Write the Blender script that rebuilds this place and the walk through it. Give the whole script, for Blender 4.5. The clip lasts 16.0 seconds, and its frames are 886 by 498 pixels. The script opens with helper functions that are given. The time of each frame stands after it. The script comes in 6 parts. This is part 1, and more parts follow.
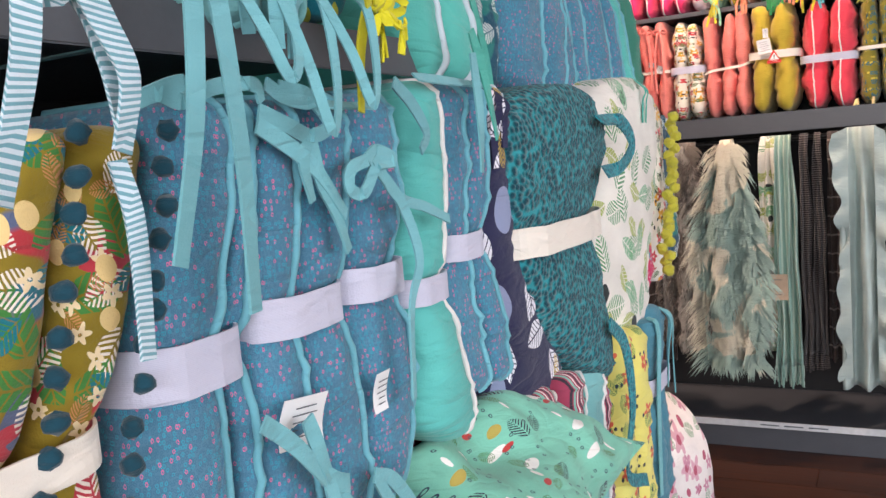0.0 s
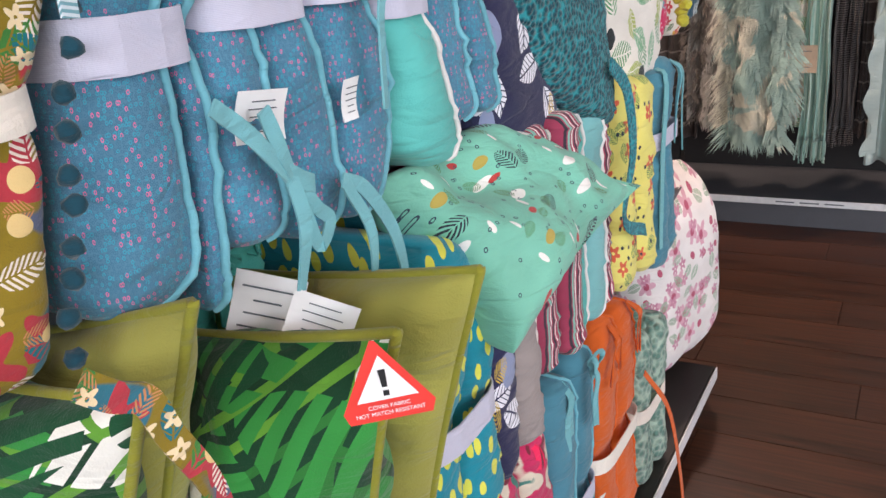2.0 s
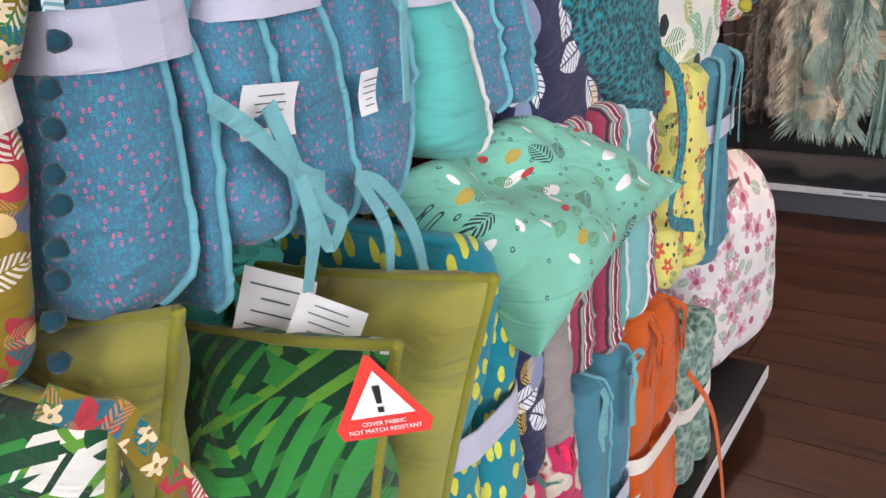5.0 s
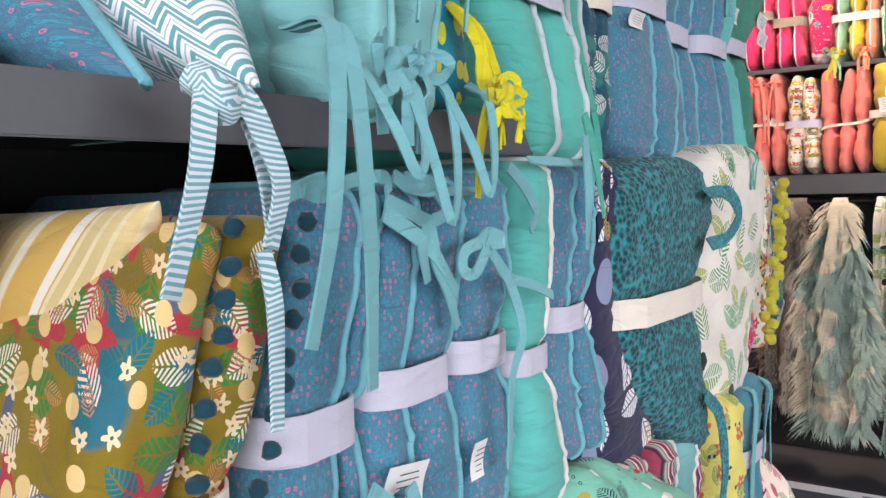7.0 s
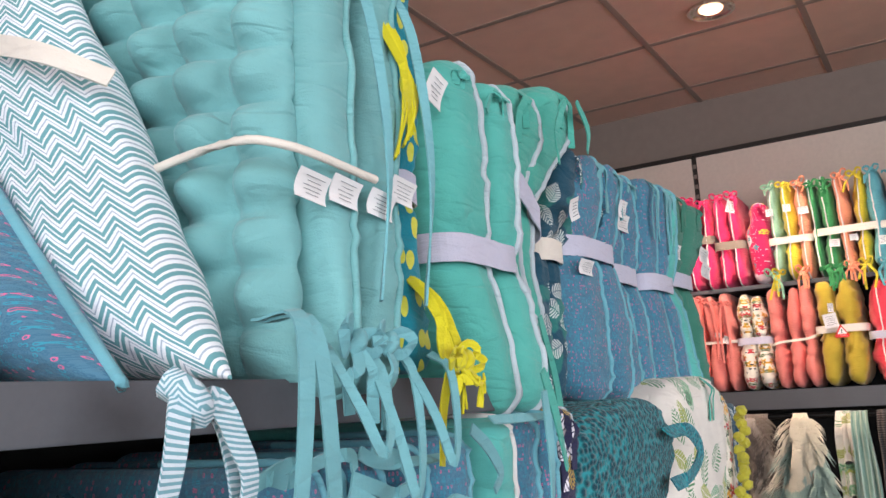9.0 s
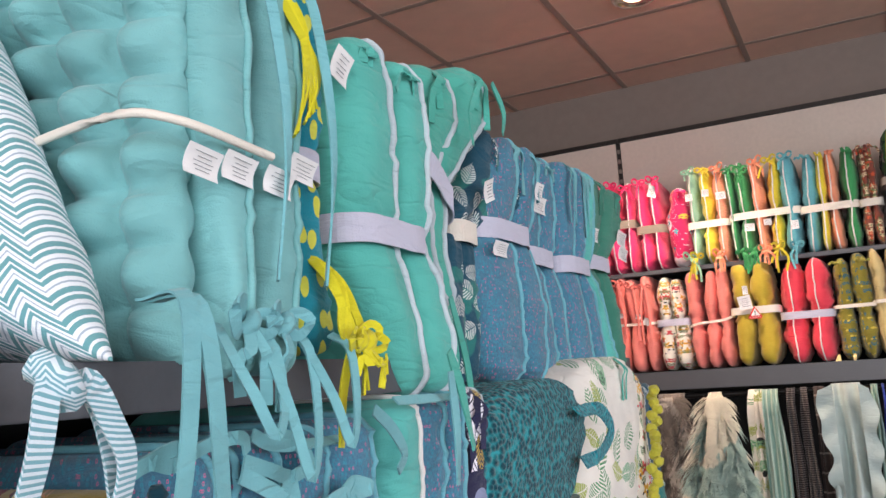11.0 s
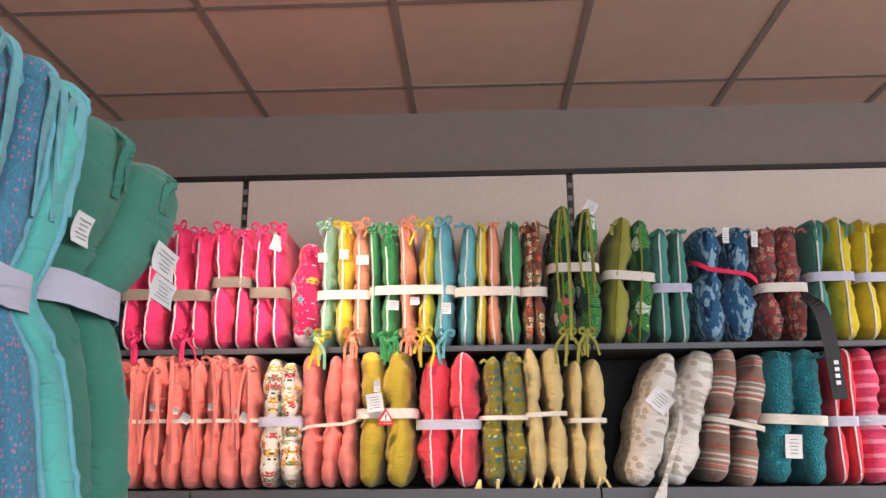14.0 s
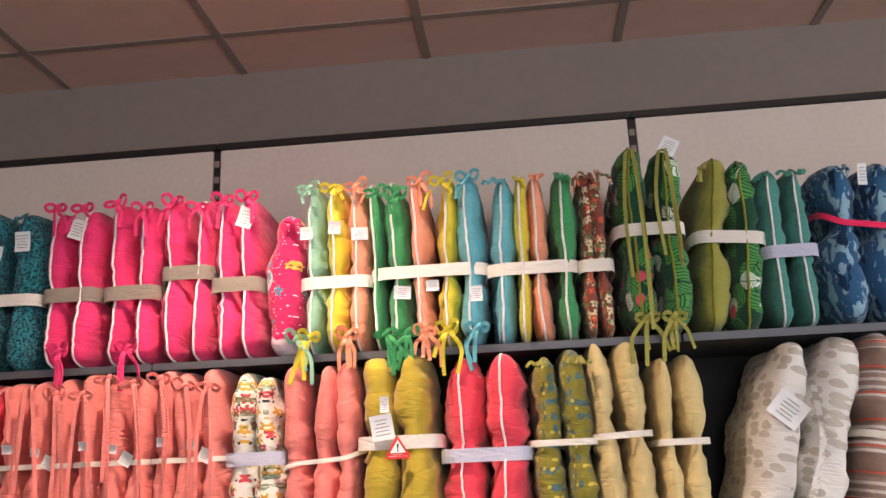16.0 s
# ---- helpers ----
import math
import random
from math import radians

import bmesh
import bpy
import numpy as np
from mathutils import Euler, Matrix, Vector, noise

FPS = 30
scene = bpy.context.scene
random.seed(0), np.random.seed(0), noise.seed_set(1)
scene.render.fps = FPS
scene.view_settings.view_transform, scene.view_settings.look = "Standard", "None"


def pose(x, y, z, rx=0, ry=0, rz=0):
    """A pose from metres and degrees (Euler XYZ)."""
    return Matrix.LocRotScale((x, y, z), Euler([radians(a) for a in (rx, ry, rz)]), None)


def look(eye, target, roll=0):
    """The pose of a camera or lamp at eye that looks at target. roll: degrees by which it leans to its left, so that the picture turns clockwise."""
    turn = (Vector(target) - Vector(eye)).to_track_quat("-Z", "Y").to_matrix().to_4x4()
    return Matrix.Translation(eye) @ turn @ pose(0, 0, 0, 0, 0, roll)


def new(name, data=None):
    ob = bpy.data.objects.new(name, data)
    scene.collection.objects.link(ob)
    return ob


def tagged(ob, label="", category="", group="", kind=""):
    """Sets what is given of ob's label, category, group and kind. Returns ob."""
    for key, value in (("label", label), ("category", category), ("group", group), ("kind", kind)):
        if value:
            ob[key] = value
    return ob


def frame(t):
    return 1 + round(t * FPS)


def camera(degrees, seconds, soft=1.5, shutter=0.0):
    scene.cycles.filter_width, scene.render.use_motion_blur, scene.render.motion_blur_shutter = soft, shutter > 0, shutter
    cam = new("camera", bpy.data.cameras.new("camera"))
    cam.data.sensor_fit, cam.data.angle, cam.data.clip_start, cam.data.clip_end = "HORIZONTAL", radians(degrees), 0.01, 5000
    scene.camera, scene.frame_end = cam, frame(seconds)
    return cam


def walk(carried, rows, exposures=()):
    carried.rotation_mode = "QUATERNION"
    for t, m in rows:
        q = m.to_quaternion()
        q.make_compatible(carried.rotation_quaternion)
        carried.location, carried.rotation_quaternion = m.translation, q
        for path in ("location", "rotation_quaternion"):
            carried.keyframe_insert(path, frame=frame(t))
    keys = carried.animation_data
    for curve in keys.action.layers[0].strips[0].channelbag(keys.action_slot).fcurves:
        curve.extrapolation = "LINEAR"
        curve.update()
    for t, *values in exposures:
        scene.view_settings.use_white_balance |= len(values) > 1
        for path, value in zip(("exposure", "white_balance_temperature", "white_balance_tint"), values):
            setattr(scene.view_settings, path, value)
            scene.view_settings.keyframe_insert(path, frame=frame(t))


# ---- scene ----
cam = camera(56.2, 16.0)
FLOOR = 0.165  # the path was fitted with the floor this far above zero
PATH = [
    (0, (0.063, 0.137, 1.453), (-0.87, 1.892, 1.231), -4.7),
    (0.5, (0.064, 0.129, 1.435), (-0.847, 1.883, 1.125), -4.6),
    (1, (0.067, 0.129, 1.412), (-0.845, 1.853, 0.968), -4.1),
    (1.5, (0.078, 0.132, 1.396), (-0.859, 1.803, 0.821), -4.7),
    (2, (0.092, 0.162, 1.375), (-0.877, 1.769, 0.684), -5.6),
    (2.5, (0.104, 0.202, 1.358), (-0.881, 1.75, 0.561), -5.9),
    (3, (0.1, 0.22, 1.348), (-0.893, 1.695, 0.432), -5.6),
    (3.2, (0.101, 0.225, 1.346), (-0.889, 1.675, 0.387), -5.4),
    (5.3, (0.102, 0.2, 1.403), (-0.989, 1.74, 0.742), -4.3),
    (5.5, (0.085, 0.18, 1.438), (-0.984, 1.75, 0.811), -1.7),
    (6, (0.104, 0.137, 1.463), (-1.007, 1.733, 0.995), -2.2),
    (6.5, (0.082, 0.124, 1.482), (-1.008, 1.767, 1.143), -1.0),
    (7, (0.074, 0.103, 1.499), (-1.055, 1.747, 1.356), -1.6),
    (7.5, (0.073, 0.091, 1.519), (-1.086, 1.72, 1.548), -2.2),
    (8, (0.08, 0.085, 1.529), (-1.053, 1.722, 1.713), -2.7),
    (8.5, (0.086, 0.078, 1.536), (-0.988, 1.74, 1.831), -3.0),
    (9, (0.091, 0.079, 1.544), (-0.931, 1.76, 1.904), -3.1),
    (9.2, (0.092, 0.079, 1.545), (-0.914, 1.766, 1.922), -3.3),
    (11.3, (0.113, 0.1, 1.538), (-0.734, 1.891, 1.813), -3.0),
    (11.5, (0.114, 0.102, 1.529), (-0.699, 1.913, 1.774), -2.5),
    (12, (0.097, 0.176, 1.528), (-0.587, 2.045, 1.728), -1.8),
    (12.5, (0.096, 0.394, 1.552), (-0.431, 2.303, 1.829), -0.8),
    (13, (0.092, 0.593, 1.561), (-0.278, 2.528, 1.907), 0.2),
    (13.5, (0.009, 0.848, 1.592), (-0.195, 2.796, 1.996), -0.0),
    (14, (-0.008, 1.071, 1.612), (-0.083, 3.01, 2.096), -0.5),
    (14.5, (0.061, 1.329, 1.631), (0.034, 3.257, 2.162), 0.2),
    (15, (0.081, 1.517, 1.631), (0.065, 3.454, 2.132), 0.2),
    (15.5, (0.026, 1.702, 1.658), (-0.006, 3.637, 2.162), -1.6),
    (16, (-0.008, 1.799, 1.662), (-0.176, 3.721, 2.192), -2.5),
]
walk(cam, [(t, pose(0, 0, -FLOOR) @ look(eye, target, roll)) for t, eye, target, roll in PATH], [(0, 0.08, 6500, 16), (7.5, 0.06, 6500, 16), (9, 0.0, 6500, 16), (13, 0.0, 6500, 16), (14.5, 0.1, 6500, 16), (15.5, -0.05, 6500, 16), (16, -0.05, 6500, 16)])

# ---- world and light ----
world = bpy.data.worlds.new("sky")
world.use_nodes = True
scene.world = world
sky = world.node_tree.nodes.new("ShaderNodeTexSky")
sky.sky_type, sky.sun_disc, sky.sun_elevation, sky.sun_rotation = "NISHITA", False, radians(40), radians(150)
world.node_tree.links.new(sky.outputs[0], world.node_tree.nodes["Background"].inputs[0])
world.node_tree.nodes["Background"].inputs[1].default_value = 0.12
sun_data = bpy.data.lights.new("sun", "SUN")
sun_data.energy, sun_data.angle, sun_data.color = 1.0, radians(10), (1, 0.95, 0.88)
new("sun", sun_data).matrix_world = look((3, -6, 6), (0, 0, 0))


def area_lamp(name, eye, target, sx, sy, power, color):
    data = bpy.data.lights.new(name, "AREA")
    data.shape, data.size, data.size_y, data.energy, data.color = "RECTANGLE", sx, sy, power, color
    ob = new(name, data)
    ob.matrix_world = look(eye, target)
    return ob


# daylight through the shop window behind and beside the walker
area_lamp("window_light", (1.2, -2.75, 1.75), (0.6, 2, 1.45), 4.2, 1.8, 125, (0.86, 0.94, 1.0))
area_lamp("window_light", (3.75, 0.6, 1.75), (-1, 1.0, 1.25), 3.4, 1.8, 85, (0.86, 0.94, 1.0))
scene.view_settings.exposure = 0.0


# ---- materials ----
def lin(h):
    r = [int(h[i:i + 2], 16) / 255 for i in (0, 2, 4)]
    return tuple(c / 12.92 if c <= 0.04045 else ((c + 0.055) / 1.055) ** 2.4 for c in r) + (1,)


class Nodes:
    """A short hand for building a node tree."""

    def __init__(self, name):
        self.mat = bpy.data.materials.new(name)
        self.mat.use_nodes = True
        self.tree = self.mat.node_tree
        self.out = self.tree.nodes["Principled BSDF"]

    def node(self, kind, **ins):
        n = self.tree.nodes.new(kind)
        for k, v in ins.items():
            self.put(n.inputs[k.replace("_", " ")], v)
        return n

    def put(self, socket, v):
        if isinstance(v, bpy.types.NodeSocket):
            self.tree.links.new(v, socket)
        else:
            socket.default_value = v

    def math(self, op, a, b=0.0, c=0.0):
        n = self.tree.nodes.new("ShaderNodeMath")
        n.operation = op
        for s, v in zip(n.inputs, (a, b, c)):
            self.put(s, v)
        return n.outputs[0]

    def mix(self, f, a, b, how="MIX"):
        n = self.tree.nodes.new("ShaderNodeMix")
        n.data_type, n.blend_type = "RGBA", how
        self.put(n.inputs[0], f)
        self.put(n.inputs[6], a)
        self.put(n.inputs[7], b)
        return n.outputs[2]

    def ramp(self, v, lo, hi):
        n = self.tree.nodes.new("ShaderNodeMapRange")
        self.put(n.inputs[0], v)
        self.put(n.inputs[1], lo)
        self.put(n.inputs[2], hi)
        return n.outputs[0]

    def coords(self, scatter=True, stretch=(1, 1, 1)):
        tc = self.tree.nodes.new("ShaderNodeTexCoord").outputs["Object"]
        m = self.tree.nodes.new("ShaderNodeMapping")
        self.put(m.inputs[0], tc)
        m.inputs[3].default_value = stretch
        if scatter:
            info = self.tree.nodes.new("ShaderNodeObjectInfo")
            c = self.tree.nodes.new("ShaderNodeCombineXYZ")
            for i in range(3):
                self.put(c.inputs[i], self.math("MULTIPLY", info.outputs["Random"], 3.1 + 2.3 * i))
            self.put(m.inputs[1], c.outputs[0])
        return m.outputs[0]


def flat_coords(g, stretch=(1, 1, 1), scatter=True):
    """Cloth coordinates: along the cloth across, and up."""
    s = g.node("ShaderNodeSeparateXYZ", Vector=g.coords(scatter, (1, 1, 1)))
    return g.node("ShaderNodeCombineXYZ", X=g.math("MULTIPLY", g.math("SUBTRACT", s.outputs[0], s.outputs[1]), stretch[0]), Y=g.math("MULTIPLY", s.outputs[2], stretch[2])).outputs[0]


def motif(g, shape, scale, size, stretch=(1, 1, 1), share=1.0, seed=0.0, cloth=False):
    """Scattered, turned printed motifs; gives the mask."""
    uv = g.node("ShaderNodeVectorMath", ).outputs[0]
    vm = uv.node
    vm.operation = "ADD"
    flat = flat_coords(g, stretch)
    if cloth:
        at = g.tree.nodes.new("ShaderNodeAttribute")
        at.attribute_name = "cloth"
        sp = g.node("ShaderNodeSeparateXYZ", Vector=at.outputs["Vector"])
        flat = g.node("ShaderNodeCombineXYZ", X=g.math("MULTIPLY", sp.outputs[0], stretch[0]), Y=g.math("MULTIPLY", sp.outputs[2], stretch[2])).outputs[0]
    wob = g.node("ShaderNodeTexNoise", Vector=flat, Scale=scale * 1.1, Detail=1.0).outputs[1]
    soft = g.tree.nodes.new("ShaderNodeVectorMath")
    soft.operation = "MULTIPLY_ADD"
    g.put(soft.inputs[0], wob)
    soft.inputs[1].default_value = (0.28 / scale, 0.28 / scale, 0)
    g.put(soft.inputs[2], flat)
    g.put(vm.inputs[0], soft.outputs[0])
    vm.inputs[1].default_value = (seed, seed * 0.7, 0)
    v = g.node("ShaderNodeTexVoronoi", Vector=uv, Scale=scale)
    v.voronoi_dimensions = "2D"
    v.inputs["Randomness"].default_value = 0.75
    d = g.tree.nodes.new("ShaderNodeVectorMath")
    d.operation = "SUBTRACT"
    g.put(d.inputs[0], uv)
    g.put(d.inputs[1], v.outputs["Position"])
    sc = g.node("ShaderNodeSeparateXYZ", Vector=d.outputs[0])
    rnd = g.node("ShaderNodeSeparateColor", Color=v.outputs["Color"])
    k = scale / max(size, 0.01)
    lx, ly = g.math("MULTIPLY", sc.outputs[0], k), g.math("MULTIPLY", sc.outputs[1], k)
    ang = g.math("MULTIPLY", rnd.outputs[0], 6.283)
    ca, sa = g.math("COSINE", ang), g.math("SINE", ang)
    px = g.math("SUBTRACT", g.math("MULTIPLY", lx, ca), g.math("MULTIPLY", ly, sa))
    py = g.math("ADD", g.math("MULTIPLY", lx, sa), g.math("MULTIPLY", ly, ca))
    ax = g.math("ABSOLUTE", px)
    r = g.math("SQRT", g.math("ADD", g.math("MULTIPLY", px, px), g.math("MULTIPLY", py, py)))
    if shape == "disc":
        f = g.math("LESS_THAN", r, 0.5)
    elif shape == "ring":
        f = g.math("MULTIPLY", g.math("LESS_THAN", r, 0.5), g.math("GREATER_THAN", r, 0.26))
    elif shape == "flower":
        th = g.math("ARCTAN2", py, px)
        rim = g.math("MULTIPLY_ADD", g.math("COSINE", g.math("MULTIPLY", th, 5.0)), 0.13, 0.37)
        f = g.math("MULTIPLY", g.math("LESS_THAN", r, rim), g.math("GREATER_THAN", r, 0.09))
    elif shape == "core":
        f = g.math("LESS_THAN", r, 0.15)
    else:
        fat, veins, keep = {"leaf": (0.26, 8.0, 0.78), "frond": (0.42, 8.0, 0.66), "fern": (0.3, 9.0, 0.5)}[shape]
        half = g.math("MULTIPLY", g.math("SUBTRACT", 1.0, g.math("MULTIPLY", g.math("MULTIPLY", py, py), 4.0)), fat)
        inside = g.math("LESS_THAN", ax, half)
        vein = g.math("LESS_THAN", g.math("FRACT", g.math("MULTIPLY", g.math("ADD", g.math("MULTIPLY_ADD", ax, -0.75, py), 9.0), veins)), keep)
        spine = g.math("GREATER_THAN", ax, 0.018)
        f = g.math("MULTIPLY", inside, g.math("MULTIPLY", vein, spine))
    if share < 1:
        f = g.math("MULTIPLY", f, g.math("LESS_THAN", rnd.outputs[1], share))
    return f


def fabric(name, base, layers=(), weave=700.0, rough=0.85, bump=0.7, sheen=0.2, mottle=0.14, cloth=False):
    """Woven cloth: base colour, printed layers on it, weave and soft creases."""
    g = Nodes(name)
    col = lin(base)
    co = g.coords()
    big = g.node("ShaderNodeTexNoise", Vector=co, Scale=9.0, Detail=3.0).outputs[0]
    color = g.mix(g.ramp(big, 0.3, 0.75), tuple(c * (1 - mottle) for c in col[:3]) + (1,), tuple(min(1, c * (1 + mottle)) for c in col[:3]) + (1,))
    relief = None
    for kind, scale, size, shade, *more in layers:
        stretch = more[0] if more else (1, 1, 1)
        c = g.coords(kind not in ("stripe", "chevron", "check"), stretch)
        if cloth:
            at = g.tree.nodes.new("ShaderNodeAttribute")
            at.attribute_name = "cloth"
            c = at.outputs["Vector"]
        if kind == "spots":
            f = motif(g, "disc", scale, size * 2, stretch, more[1] if len(more) > 1 else 1.0, 0.37 * scale, cloth)
        elif kind in ("ring", "flower", "core", "leaf", "frond", "fern"):
            f = motif(g, kind, scale, size, stretch, more[1] if len(more) > 1 else 1.0, more[2] if len(more) > 2 else 0.21 * scale, cloth)
        elif kind == "blot":
            n = g.node("ShaderNodeTexNoise", Vector=c, Scale=scale, Detail=more[1] if len(more) > 1 else 1.5, Distortion=more[2] if len(more) > 2 else 0.6)
            f = g.ramp(n.outputs[0], size, size + 0.02)
        elif kind in ("stripe", "check"):
            s = g.node("ShaderNodeSeparateXYZ", Vector=c)
            axis = more[1] if len(more) > 1 else 0
            f = g.math("LESS_THAN", g.math("FRACT", g.math("MULTIPLY_ADD", s.outputs[axis], scale, 50.13 + (more[2] if len(more) > 2 else 0))), size)
            if kind == "check":
                f = g.math("MULTIPLY", f, 0.75)
        elif kind == "chevron":
            s = g.node("ShaderNodeSeparateXYZ", Vector=c)
            zig = g.math("PINGPONG", g.math("ADD", s.outputs[0], 5), 0.5 / scale)
            f = g.math("LESS_THAN", g.math("FRACT", g.math("MULTIPLY", g.math("MULTIPLY_ADD", zig, 1.2, g.math("ADD", s.outputs[2], 4)), scale * 1.15 * (more[1] if len(more) > 1 else 1))), size)
        elif kind == "knit":
            v = g.node("ShaderNodeTexVoronoi", Vector=c, Scale=scale)
            f = g.ramp(v.outputs[0], 0.3, 0.75)
            relief = g.math("SUBTRACT", 1.0, f)
        color = g.mix(f, color, lin(shade))
    g.put(g.out.inputs["Base Color"], color)
    g.out.inputs["Roughness"].default_value = rough
    g.out.inputs["Sheen Weight"].default_value = sheen
    g.out.inputs["Specular IOR Level"].default_value = 0.25
    fine = g.node("ShaderNodeTexNoise", Vector=co, Scale=weave, Detail=2.0).outputs[0]
    soft = g.node("ShaderNodeTexNoise", Vector=g.coords(True, (0.55, 0.55, 1.5)), Scale=34.0, Detail=4.0, Distortion=1.0).outputs[0]
    wander = g.node("ShaderNodeTexNoise", Vector=g.coords(True, (0.5, 0.5, 1.5)), Scale=15.0, Detail=2.0, Distortion=0.6).outputs[0]
    groove = g.math("MINIMUM", g.math("ABSOLUTE", g.math("SUBTRACT", wander, 0.5)), 0.05)
    height = g.math("MULTIPLY_ADD", groove, 5.0, g.math("MULTIPLY_ADD", fine, 0.12, soft))
    if relief is not None:
        height = g.math("MULTIPLY_ADD", relief, 1.6, height)
    b = g.node("ShaderNodeBump", Strength=bump if relief is None else 0.7, Distance=0.006, Height=height)
    g.put(g.out.inputs["Normal"], b.outputs[0])
    return g.mat


def plain(name, color, rough=0.6, metal=0.0, grain=60.0, amount=0.08, bump=0.05, stretch=(1, 1, 1), rand=0.0):
    g = Nodes(name)
    col = lin(color)
    co = g.coords(False, stretch)
    n = g.node("ShaderNodeTexNoise", Vector=co, Scale=grain, Detail=5.0).outputs[0]
    n2 = g.node("ShaderNodeTexNoise", Vector=co, Scale=grain * 0.07, Detail=2.0).outputs[0]
    f = g.ramp(g.math("ADD", g.math("MULTIPLY", n, 0.6), g.math("MULTIPLY", n2, 0.4)), 0.38, 0.62)
    c = g.mix(f, tuple(x * (1 - amount) for x in col[:3]) + (1,), tuple(min(1, x * (1 + amount)) for x in col[:3]) + (1,))
    if rand:
        info = g.tree.nodes.new("ShaderNodeObjectInfo")
        c = g.mix(1.0, c, g.mix(info.outputs["Random"], (1 - rand,) * 3 + (1,), (1 + rand, 1 + rand * 0.9, 1 + rand * 0.8, 1)), "MULTIPLY")
    g.put(g.out.inputs["Base Color"], c)
    g.put(g.out.inputs["Roughness"], g.math("MULTIPLY_ADD", n, 0.2, rough - 0.1))
    g.out.inputs["Metallic"].default_value = metal
    b = g.node("ShaderNodeBump", Strength=bump, Distance=0.002, Height=n)
    g.put(g.out.inputs["Normal"], b.outputs[0])
    return g.mat


def glow(name, color, power):
    g = Nodes(name)
    g.out.inputs["Emission Color"].default_value = lin(color)
    g.out.inputs["Emission Strength"].default_value = power
    return g.mat


M = {}
M["speckle"] = fabric("speckled_cotton", "52839c", [("ring", 380, 0.85, "437590"), ("ring", 300, 0.8, "3a9cb4", (1, 1, 1), 0.4, 3.3), ("ring", 270, 0.65, "dd719c", (1, 1, 0.8), 0.17, 7.7)])
M["mint"] = fabric("mint_cotton", "5dbcb4")
M["aqua"] = fabric("aqua_cotton", "7ab6b7")
M["aqua_tie"] = fabric("aqua_tape", "74b3ba", weave=1200)
M["teal"] = fabric("teal_green_cotton", "58b8ac")
M["jade"] = fabric("jade_cotton", "4fb0a0")
M["darkgreen"] = fabric("dark_green_cotton", "3f8472")
M["greenteal"] = fabric("grey_green_cotton", "4f9387")
M["grey_pipe"] = fabric("grey_piping", "c4cfd6")
M["aqua_pipe"] = fabric("aqua_piping", "6fb2c0")
M["white_pipe"] = fabric("white_piping", "ece5e2")
M["ribbon"] = fabric("lilac_grosgrain", "cccbdc", [("stripe", 900, 0.4, "c3c2d4", (1, 1, 1), 2)], mottle=0.04)
M["ribbon_cream"] = fabric("cream_cotton_tape", "ece3d6", mottle=0.04)
M["ribbon_taupe"] = fabric("taupe_grosgrain", "9b8d80", mottle=0.05)
M["ribbon_pink"] = fabric("pink_tape", "ef2f5e")
M["folk"] = fabric("folk_flower_cotton", "8a7520", [("blot", 13, 0.60, "2f6f80", (1, 1, 1)), ("blot", 15, 0.64, "b9393f", (1, 1, 1.2)), ("blot", 14, 0.64, "5b6480", (1, 1, 1)), ("flower", 24, 1.1, "b93a45", (1, 1, 1), 0.4), ("leaf", 25, 1.1, "3f7f3a", (1, 1, 1), 0.5, 5.5), ("fern", 30, 1.0, "efe2d4", (1, 1, 1), 0.4, 1.9), ("leaf", 32, 1.0, "14707c", (1, 1, 1), 0.4, 2.7), ("fern", 44, 0.9, "c98a5a", (1, 1, 1), 0.3, 3.4), ("flower", 56, 0.8, "f0d9ae", (1, 1, 1), 0.25, 8.1), ("core", 24, 1.1, "e8c98a")])
M["pompom"] = fabric("dark_teal_wool", "12404f", bump=0.9, weave=300)
M["navybird"] = fabric("navy_leaf_print", "2d2e4e", [("leaf", 15, 1.0, "eceaf2", (1, 1, 1), 0.75), ("spots", 17, 0.26, "8f98b8", (0.8, 1, 0.6), 0.45), ("fern", 24, 0.8, "d8b64a", (1, 1, 0.7), 0.3, 4.4)])
M["knit"] = fabric("teal_bobble_knit", "0c4452", [("knit", 135, 0.4, "2a949c")], bump=1.0)
M["botanic"] = fabric("white_botanical_cotton", "efeae0", [("fern", 13, 0.95, "5d9a6a", (1, 1, 1), 0.6), ("leaf", 15, 0.9, "a9b55c", (1, 1, 1), 0.5, 3.1), ("spots", 16, 0.22, "2e3436", (1, 1, 1), 0.2), ("leaf", 12, 0.8, "7fb58c", (1, 1, 1), 0.4, 6.2)])
M["lime"] = fabric("lime_wool", "b9b23c", bump=0.8)
M["llama"] = fabric("mint_print_cotton", "7cc4ad", [("spots", 11, 0.12, "f2efe9", (0.6, 1, 1.5), 0.8), ("spots", 14, 0.09, "f2efe9", (2.0, 1, 0.8), 0.6), ("fern", 13, 0.5, "2f3440", (1, 1, 1), 0.35, 2.2), ("spots", 13, 0.08, "c0413f", (0.7, 1, 1.2), 0.5), ("fern", 22, 0.6, "4f7f42", (1, 1, 1), 0.3), ("spots", 15, 0.11, "b9a552", (0.6, 1, 1), 0.35), ("ring", 80, 0.4, "3a4a58", (1, 1, 1), 0.15)], cloth=True)
M["candy"] = fabric("striped_woven_cotton", "a3405a", [("stripe", 95, 0.2, "f0e6e0"), ("stripe", 62, 0.22, "39323c", (1, 1, 1), 0, 0.3), ("stripe", 41, 0.15, "7fb3a4", (1, 1, 1), 0, 0.6)])
